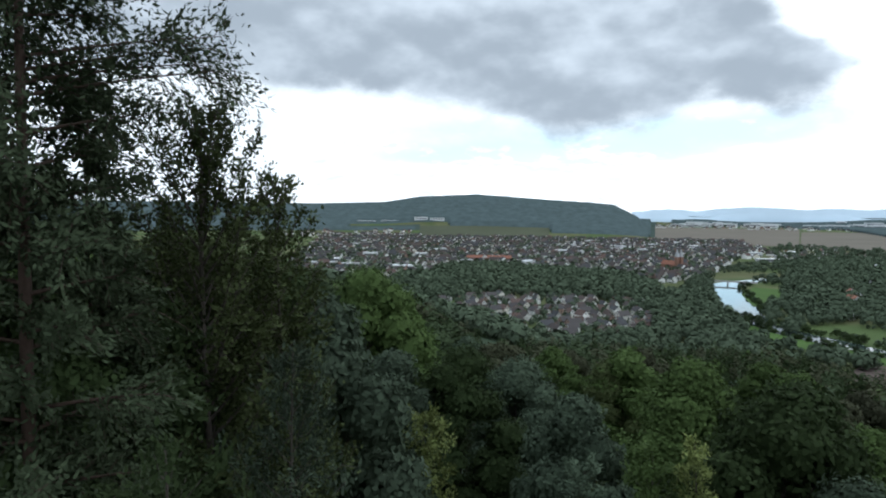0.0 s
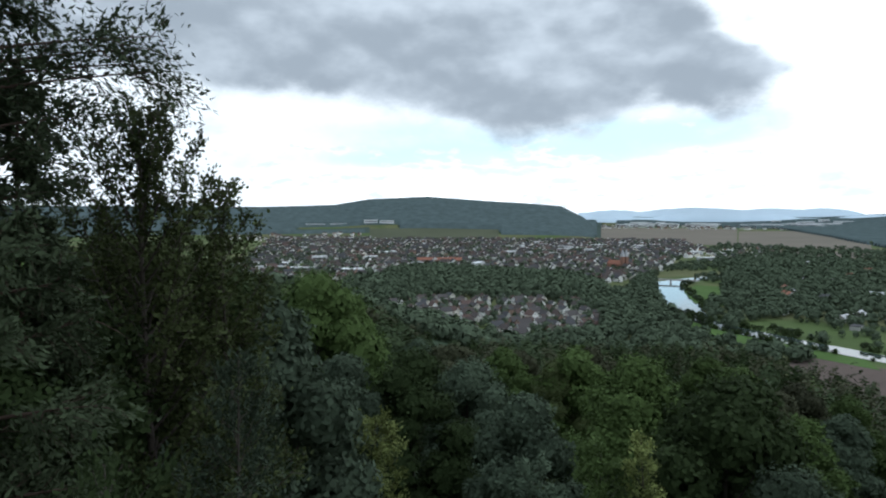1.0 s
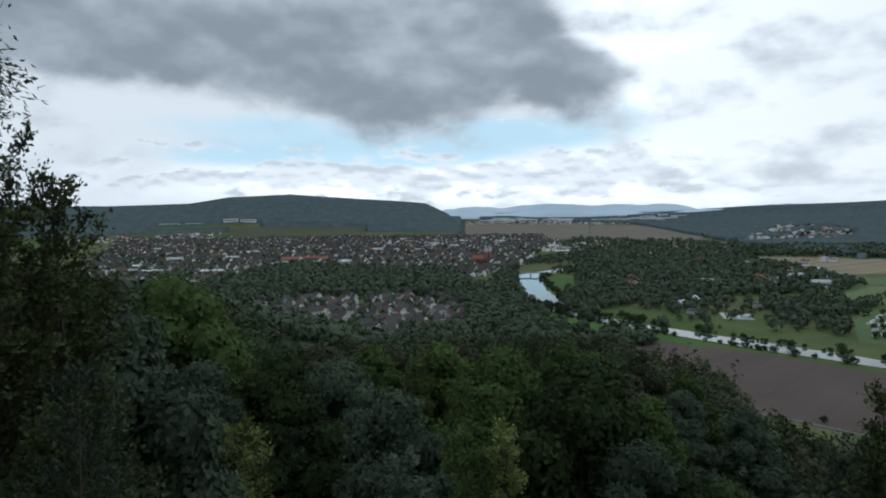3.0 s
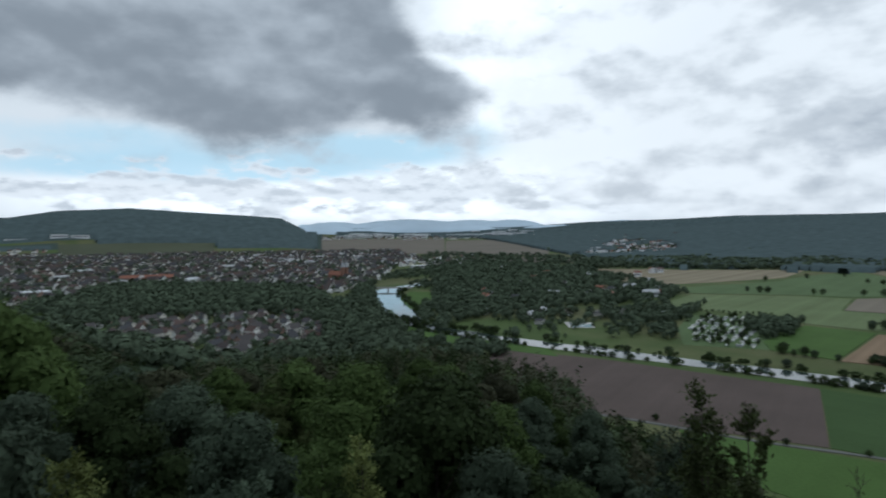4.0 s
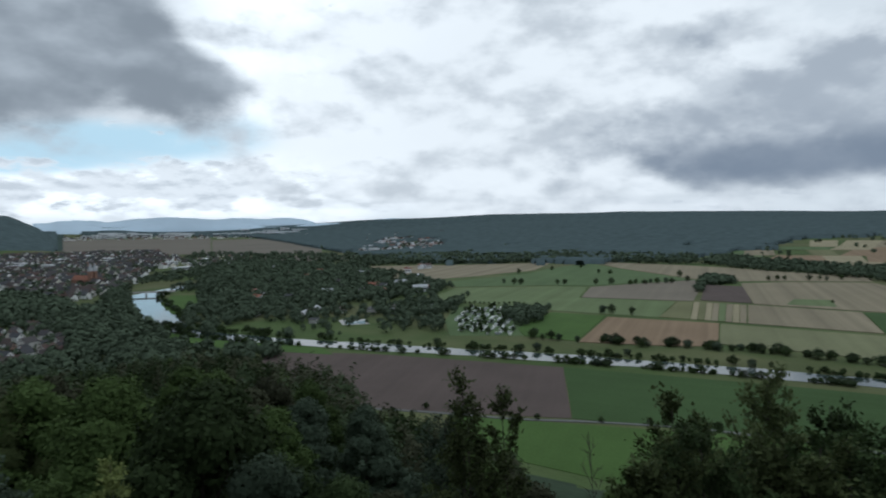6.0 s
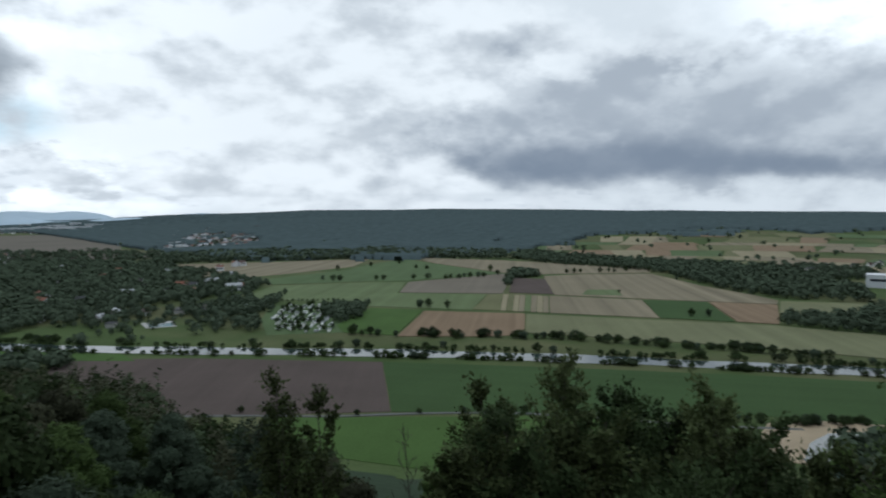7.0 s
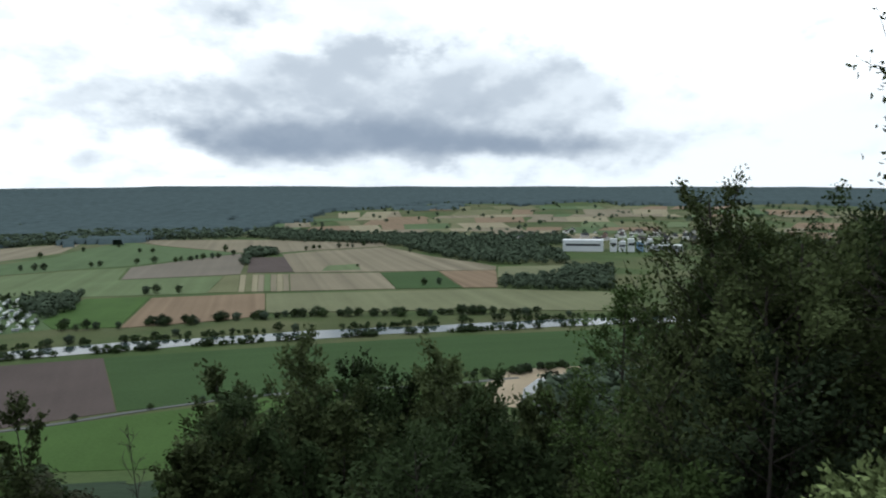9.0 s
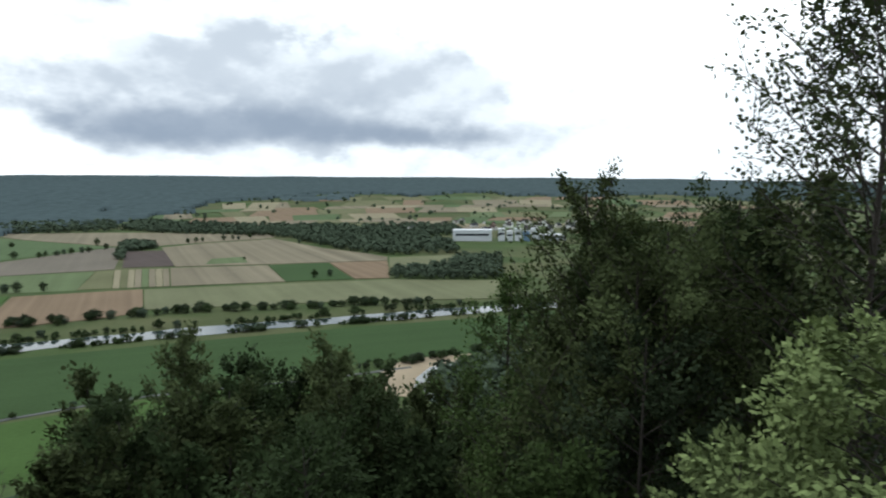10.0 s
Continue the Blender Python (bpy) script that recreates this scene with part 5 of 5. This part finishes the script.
def house_meshes(w, l, h, pitch, over=0.5):
    """Walls with gables, a thick two-sided roof, a chimney. Ridge along y."""
    rise = w / 2 * pitch
    wv = [(-w / 2, -l / 2, -0.5), (w / 2, -l / 2, -0.5), (w / 2, l / 2, -0.5), (-w / 2, l / 2, -0.5), (-w / 2, -l / 2, h), (w / 2, -l / 2, h), (w / 2, l / 2, h), (-w / 2, l / 2, h), (0, -l / 2, h + rise), (0, l / 2, h + rise)]
    wf = [(0, 1, 5, 8, 4), (2, 3, 7, 9, 6), (1, 2, 6, 5), (3, 0, 4, 7)]
    e = over
    rv, rf = [], []
    zo = h - e * pitch
    for sgn in (-1, 1):
        k = len(rv)
        x = sgn * (w / 2 + e)
        rv += [(x, -l / 2 - e, zo + 0.05), (x, l / 2 + e, zo + 0.05), (0, l / 2 + e, h + rise + 0.05), (0, -l / 2 - e, h + rise + 0.05),
               (x, -l / 2 - e, zo + 0.3), (x, l / 2 + e, zo + 0.3), (0, l / 2 + e, h + rise + 0.3), (0, -l / 2 - e, h + rise + 0.3)]
        rf += [(k, k + 1, k + 2, k + 3), (k + 4, k + 7, k + 6, k + 5), (k, k + 4, k + 5, k + 1), (k, k + 3, k + 7, k + 4), (k + 1, k + 5, k + 6, k + 2)]
    return wv, wf, rv, rf, rise


def box(cx, cy, cz, sx, sy, sz):
    v = [(cx + a * sx / 2, cy + b * sy / 2, cz + c * sz / 2) for c in (-1, 1) for a, b in ((-1, -1), (1, -1), (1, 1), (-1, 1))]
    f = [(3, 2, 1, 0), (4, 5, 6, 7), (0, 1, 5, 4), (1, 2, 6, 5), (2, 3, 7, 6), (3, 0, 4, 7)]
    return v, f


def mesh_of(name, v, f, mat):
    me = bpy.data.meshes.new(name)
    me.from_pydata(v, [], f)
    me.materials.append(mat)
    return me


HOUSE = []
win_mesh = mesh_of("window", *box(0, 0, 0, 1.3, 0.08, 1.4), glass)
for w, l, h, p in ((8.5, 10.5, 4.2, 1.05), (9.5, 12, 5.2, 0.95), (8, 9.5, 3.4, 1.2), (9, 13, 5.6, 0.85), (10, 15, 6.2, 0.9), (7.5, 9, 4.0, 1.25)):
    wv, wf, rv, rf, rise = house_meshes(w, l, h, p)
    ch = box(w * 0.12, l * 0.2, h + rise + 0.2, 0.7, 0.7, 1.7)
    wins = []
    for sgn in (-1, 1):
        for q in (-0.25, 0.25):
            wins.append((q * w, sgn * (l / 2 + 0.03), h * 0.55, 0))
            wins.append((sgn * (w / 2 + 0.03), q * l, h * 0.55, 90))
        wins.append((0, sgn * (l / 2 + 0.03), h + rise * 0.35, 0))
    HOUSE.append((mesh_of("wall", wv, wf, wall_mat), mesh_of("roof", rv, rf, roof_mat), mesh_of("chimney", *ch, brick_mat), wins, (wv, wf, rv, rf)))


def house(x, y, turn, kind, label, group, windows=True, roof=None, scale=1.0):
    root = new("house")
    wm, rm, cm, wins, _ = HOUSE[kind]
    top = None
    for nm, me in (("wall", wm), ("roof", rm), ("chimney", cm)):
        o = new(nm, me)
        o.parent = top if nm == "chimney" else root
        top = o if nm == "roof" else top
        if nm == "roof" and roof:
            o.material_slots[0].link = "OBJECT"
            o.material_slots[0].material = roof
    if windows:
        for a, b, c, d_ in wins:
            o = new("window", win_mesh)
            o.parent = root
            o.matrix_basis = pose(a, b, c, 0, 0, d_)
    root.matrix_basis = pose(x, y, float(ground_z(x, y)), 0, 0, turn) @ Matrix.Scale(scale, 4)
    return tagged(root, label, "house", group)


hr = random.Random(11)


def plots(poly, step, turn, keep):
    """Building plots on a turned grid with some unevenness."""
    p = np.array(poly, float)
    cx, cy = p.mean(0)
    c, s_ = math.cos(radians(turn)), math.sin(radians(turn))
    out = []
    span = int(np.abs(p - p.mean(0)).max() * 1.5 / step) + 1
    for i in range(-span, span + 1):
        for j in range(-span, span + 1):
            a, b = i * step + hr.uniform(-0.22, 0.22) * step, j * step * 1.1 + hr.uniform(-0.22, 0.22) * step
            x, y = cx + a * c - b * s_, cy + a * s_ + b * c
            if hr.random() < keep and bool(inside(np.array([x]), np.array([y]), poly)[0]):
                out.append((x, y))
    return out


for x, y in plots(TOWN_NEAR, 19.5, 24, 0.72):
    house(x, y, 24 + 90 * hr.randrange(2) + hr.uniform(-7, 7), hr.randrange(6), hr.choice(("gabled family house with steep dark roof", "rendered house with a steep tiled roof", "gabled house with a brown tiled roof")), "houses of the near district")
mid_n, far_spots = 0, []
for x, y in plots(TOWN, 22, 12, 0.56):
    r = math.hypot(x, y)
    if bool(inside(np.array([x]), np.array([y]), WOODS[0][0])[0]):
        continue
    if r < 1560 and mid_n < 135:
        mid_n += 1
        old = math.hypot(x - 455, y - 1290) < 95
        house(x, y, 12 + 90 * hr.randrange(2) + hr.uniform(-10, 10), hr.randrange(6), "old town house with a red tiled roof" if old else hr.choice(("town house with a tiled gable roof", "rendered town house with a dark roof")), "houses of the town", False, red_roof if old else None, hr.uniform(0.95, 1.35))
    else:
        far_spots.append((x, y))
# far quarters in one mesh each
fv, ff, gv, gf = [], [], [], []


def far_house(x, y, turn, kind, scale):
    wv, wf, rv, rf = HOUSE[kind][4]
    c, s_ = math.cos(radians(turn)) * scale, math.sin(radians(turn)) * scale
    z = float(ground_z(x, y))
    for V, F, sv, sf in ((fv, ff, wv, wf), (gv, gf, rv, rf)):
        k = len(V)
        V += [(x + a * c - b * s_, y + a * s_ + b * c, z + h * scale) for a, b, h in sv]
        F += [tuple(i + k for i in f) for f in sf]


def place(az, r):
    return r * math.sin(radians(az)), r * math.cos(radians(az))


for x, y in far_spots:
    far_house(x, y, 12 + 90 * hr.randrange(2) + hr.uniform(-15, 15), hr.randrange(6), hr.uniform(1.0, 1.5))
for lo, hi, r0, r1, n in ((-14, -2, 2850, 3300, 130), (18, 37, 4150, 4640, 170), (41, 48.5, 2950, 3900, 90), (92, 108, 1560, 1900, 60), (24, 31, 1900, 2500, 60), (31, 44, 1000, 1600, 16)):
    for _ in range(n):
        far_house(*place(hr.uniform(lo, hi), hr.uniform(r0, r1)), hr.uniform(0, 180), hr.randrange(6), hr.uniform(0.9, 1.5))
for nm, V, F, mt, lb in (("far_house_walls", fv, ff, wall_far, "pale walls of the distant town quarters"), ("far_house_roofs", gv, gf, roof_far, "brown and grey roofs of distant houses")):
    tagged(mesh_object(nm, V, F, mt), lb, "houses", kind="stuff")


def hall(x, y, turn, l, w, h, wallm, roofm, label, name="hall", flat=True):
    """A long low hall: walls, roof, a row of window bands."""
    root = new(name)
    z = float(ground_z(x, y))
    if flat:
        parts = [("wall", *box(0, 0, h / 2 - 0.5, l, w, h + 1), wallm), ("roof", *box(0, 0, h + 0.25, l + 0.8, w + 0.8, 0.5), roofm)]
    else:
        wv, wf, rv, rf, _ = house_meshes(w, l, h, 0.7, 0.6)
        sw = lambda vs: [(b, -a, c) for a, b, c in vs]
        parts = [("wall", sw(wv), wf, wallm), ("roof", sw(rv), rf, roofm)]
    for sgn in (-1, 1):
        parts.append(("window", *box(0, sgn * (w / 2 + 0.03), h * 0.6, l * 0.85, 0.1, h * 0.2), glass))
    for nm, v, f, mt in parts:
        o = mesh_object(nm, v, f, mt, root)
    root.matrix_basis = pose(x, y, z, 0, 0, turn)
    return tagged(root, label, "building")


# works and halls at the edge of the town
for _ in range(34):
    az, r = hr.uniform(11, 24), hr.uniform(2080, 2750)
    hall(*place(az, r), 12 + 90 * hr.randrange(2) + hr.uniform(-8, 8), hr.uniform(35, 85), hr.uniform(18, 32), hr.uniform(6, 10), hr.choice((white_sheet, grey_sheet, white_sheet)), hr.choice((white_sheet, grey_sheet)), hr.choice(("low white works hall with flat roof", "pale grey warehouse with flat roof")))
for _ in range(16):
    az, r = hr.uniform(24, 33), hr.uniform(1750, 2350)
    hall(*place(az, r), hr.uniform(-20, 60), hr.uniform(25, 60), hr.uniform(14, 24), hr.uniform(5, 8), hr.choice((white_sheet, grey_sheet)), hr.choice((white_sheet, grey_sheet)), "low pale warehouse among trees")
for _ in range(44):
    az, r = hr.uniform(19, 37), hr.uniform(4380, 4740)
    hall(*place(az, r), -az + hr.uniform(-15, 15), hr.uniform(40, 120), hr.uniform(18, 30), hr.uniform(12, 26), white_sheet, white_sheet, "bright white block in the far town")
for _ in range(30):
    az, r = hr.uniform(-13, 17), hr.uniform(1380, 2750)
    x, y = place(az, r)
    if bool(inside(np.array([x]), np.array([y]), TOWN)[0]):
        hall(x, y, 12 + 90 * hr.randrange(2), hr.uniform(24, 46), hr.uniform(11, 15), hr.uniform(9, 14), white_sheet, hr.choice((grey_sheet, white_sheet)), "pale rendered apartment block in the town", "apartment_block")
# village in the clearing under the ridge, and farms among the valley woods
for _ in range(230):
    az, r = hr.uniform(40.5, 48.5), hr.uniform(2680, 3500)
    x, y = place(az, r)
    if far_wooded(np.array(x), np.array(y)):
        continue
    hall(x, y, hr.uniform(0, 180), hr.uniform(12, 24), hr.uniform(9, 12), hr.uniform(7, 12), white_sheet, hr.choice((grey_sheet, roof_mat, red_roof)), "pale rendered house in the far village", "village_house", False)
for _ in range(34):
    x, y = place(hr.uniform(31, 47), hr.uniform(1000, 1750))
    hall(x, y, hr.uniform(0, 180), hr.uniform(12, 26), hr.uniform(9, 12), hr.uniform(6, 10), white_sheet, hr.choice((grey_sheet, roof_mat, red_roof)), "pale house among the valley woods", "farmhouse", False)
hall(110, 1551, -4, 105, 16, 9, brick_mat, red_roof, "long brick barracks with red roof", "barracks", False)
hall(-82, 1330, 10, 44, 26, 8, white_sheet, white_sheet, "white sports hall with pale roof", "sports_hall")
hall(-190, 1370, 8, 60, 22, 8, grey_sheet, white_sheet, "pale flat-roofed school building", "school")
hall(-255, 1400, 8, 50, 20, 8, white_sheet, grey_sheet, "pale flat-roofed school wing", "school")
hall(464, 748, 40, 24, 13, 4, white_sheet, grey_sheet, "white clubhouse beside the river", "clubhouse", False)


def meet(az, el, lo=1500):
    """Where a line of sight at that angle meets the land."""
    r = np.arange(lo, 4880, 5.0)
    x, y = r * math.sin(radians(az)), r * math.cos(radians(az))
    hit_ = np.nonzero(ground_z(x, y) >= EYE_Z + r * math.tan(radians(el)))[0]
    i = hit_[0] if len(hit_) else -1
    return float(x[i]), float(y[i])


# hospital on the hillside
for az, el, l, h in ((-6.6, -1.15, 95, 11), (-4.6, -1.1, 90, 10), (-1.9, -0.95, 70, 20), (-0.5, -0.95, 75, 16)):
    x, y = meet(az, el, 3000)
    hall(x, y, hr.uniform(-6, 6), l, 16, h, white_sheet, grey_sheet, "long white hospital wing on the hillside", "hospital_wing")

# factory across the valley
hall(1352, -195, 80, 80, 40, 22, white_sheet, white_sheet, "large white factory hall with flat roof", "factory_hall")
for i in range(5):
    hall(1333 - 2 * i, -252 - 17 * i, 80, 13, 22, 25 if i % 2 == 0 else 20, white_sheet if i != 3 else blue_sheet, white_sheet, "white and blue factory tower block", "factory_block")
hall(1330, -355, 80, 60, 30, 12, grey_sheet, white_sheet, "pale grey factory store with flat roof", "factory_hall")
for x, y, h in ((1350, -262, 34), (1352, -275, 28)):
    w = Wood()
    w.add([(0, 0, -0.5), (0, 0, h * 0.5), (0, 0, h)], 1.3, 0.9, 12)
    st = new("factory_chimney", w.mesh("factory_chimney", concrete))
    st.matrix_basis = pose(x, y, float(ground_z(x, y)))
    tagged(st, "slim pale concrete factory chimney", "chimney")


# church with two spires in the old town
def church(x, y, turn):
    root = new("church")
    wv, wf, rv, rf, _ = house_meshes(14, 38, 12, 1.1)
    mesh_object("nave", wv, wf, brick_mat, root)
    mesh_object("nave_roof", rv, rf, red_roof, root)
    for sx in (-6, 6):
        v, f = box(sx, -22, 14, 6.5, 6.5, 29)
        mesh_object("tower", v, f, brick_mat, root)
        s4 = [(sx - 3.6, -25.6, 28.5), (sx + 3.6, -25.6, 28.5), (sx + 3.6, -18.4, 28.5), (sx - 3.6, -18.4, 28.5), (sx, -22, 45)]
        mesh_object("spire", s4, [(0, 1, 4), (1, 2, 4), (2, 3, 4), (3, 0, 4), (3, 2, 1, 0)], grey_sheet, root)
    root.matrix_basis = pose(x, y, float(ground_z(x, y)), 0, 0, turn)
    tagged(root, "old brick church with two pointed spires", "church")


church(478, 1375, 30)

# bridge over the river
bridge = new("bridge")
for nm, v, f in [("deck", *box(0, 0, 5.2, 90, 8, 0.9))] + [("pier", *box(px, 0, 2.2, 2.2, 7, 5.6)) for px in (-26, 0, 26)] + [("railing", *box(0, sy, 6.2, 90, 0.12, 1.1)) for sy in (-3.9, 3.9)]:
    mesh_object(nm, v, f, concrete, bridge)
bridge.matrix_basis = pose(478, 1096, 0, 0, 0, -28)
tagged(bridge, "grey concrete road bridge over the river", "bridge")

# ---- caravan park ----
PARK = ((700, 590), (745, 530), (690, 500), (610, 440), (560, 400), (530, 455), (600, 520))
van_white = coloured("caravan_shell", ((0.80, 0.80, 0.79), (0.70, 0.70, 0.70), (0.76, 0.75, 0.70), (0.40, 0.41, 0.42)), 0.35)
tyre = material("tyre_rubber", (0.02, 0.02, 0.02), 0.2, 2.0, 20.0)


def caravan():
    root = new("caravan")
    bm = bmesh.new()
    bmesh.ops.create_cube(bm, size=1.0)
    bmesh.ops.scale(bm, vec=(6.2, 2.4, 2.3), verts=bm.verts)
    bmesh.ops.translate(bm, vec=(0, 0, 1.65), verts=bm.verts)
    bmesh.ops.bevel(bm, geom=[e for e in bm.edges if abs(e.verts[0].co.y - e.verts[1].co.y) > 1], offset=0.35, segments=2, affect="EDGES")
    me = bpy.data.meshes.new("body")
    bm.to_mesh(me)
    bm.free()
    me.materials.append(van_white)
    o = new("body", me)
    o.parent = root
    for sy in (-1, 1):
        mesh_object("window", *box(-0.9, sy * 1.22, 2.0, 1.5, 0.06, 0.7), glass, root)
        w = Wood()
        w.add([(0, sy * 0.95, 0.35), (0, sy * 1.2, 0.35)], 0.35, 0.35, 10)
        o = new("wheel", w.mesh("wheel", tyre))
        o.parent = root
    mesh_object("door", *box(1.1, 1.22, 1.55, 0.75, 0.06, 1.8), grey_sheet, root)
    return tagged(root, "white touring caravan on the camping ground", "caravan", "caravans in the park")


first = caravan()
vans = [p for p in plots(PARK, 9.5, 30, 0.66)][:130]
for i, (x, y) in enumerate(vans):
    m = pose(x, y, 0.0, 0, 0, 30 + 90 * hr.randrange(2) + hr.uniform(-12, 12)) @ Matrix.Scale(hr.uniform(0.75, 0.95), 4)
    if i == 0:
        first.matrix_basis = m
    else:
        c = copy_thing(first, m)
        c.matrix_basis = m
for x, y in plots(PARK, 14, 10, 0.6):
    valley_tree(x, y, hr.uniform(5, 9), hr.randrange(5), "tree", "green tree between the caravans", "park trees")
park_ground = sheet("camping_lawn", ((690, 600), (760, 545), (700, 490), (570, 388), (515, 455), (590, 530)), mid_green, "worn grass of the camping ground", 0.08)

# swimming pool site
pool_deck = sheet("pool_terrace", ((510, 634), (537, 615), (513, 580), (488, 598)), concrete, "pale paved terrace round the pools", 0.12, "terrace")
pool_water = bpy.data.materials.new("pool_water")
pool_water.use_nodes = True
pb = pool_water.node_tree.nodes["Principled BSDF"]
pb.inputs["Base Color"].default_value, pb.inputs["Roughness"].default_value = (0.30, 0.42, 0.45, 1), 0.08
for nm, cs in (("pool", ((506, 618), (527, 603), (512, 586), (493, 599))), ("pool", ((522, 629), (532, 621), (527, 613), (513, 623)))):
    root = sheet(nm, cs, pool_water, "pale swimming pool with still water", 0.35, "pool")
for x, y, t_, l, w in ((560, 690, 45, 34, 14), (590, 660, 40, 26, 12), (535, 712, 45, 22, 12), (600, 630, 40, 30, 14), (478, 640, 40, 16, 9), (640, 600, 30, 18, 10), (500, 690, 30, 16, 10)):
    hall(x, y, t_, l, w, 4.5, hr.choice((white_sheet, concrete)), hr.choice((grey_sheet, roof_mat)), "low pavilion of the swimming pool", "pavilion", hr.random() < 0.5)

# gravel pond with sandy shore
sheet("sand_shore", ((450, -64), (441, -22), (424, -2), (398, 2), (364, -5), (358, -24), (398, -34), (428, -58)), sand, "pale yellow sand shore of the pond", 0.25, "shore")
sheet("pond", ((431, -54), (418, -32), (396, -22), (366, -18), (340, -34), (318, -60), (322, -150), (395, -250), (480, -280), (466, -150)), water_mat, "still grey pond below the slope", 0.4, "pond")
for i in range(26):
    u = hr.random()
    valley_tree(415 + 45 * u + hr.uniform(-4, 4), 18 - 95 * u + hr.uniform(-4, 4), hr.uniform(3, 7), hr.randrange(5), "bush", "dark bush at the pond edge", "bushes at the pond", 1.3)
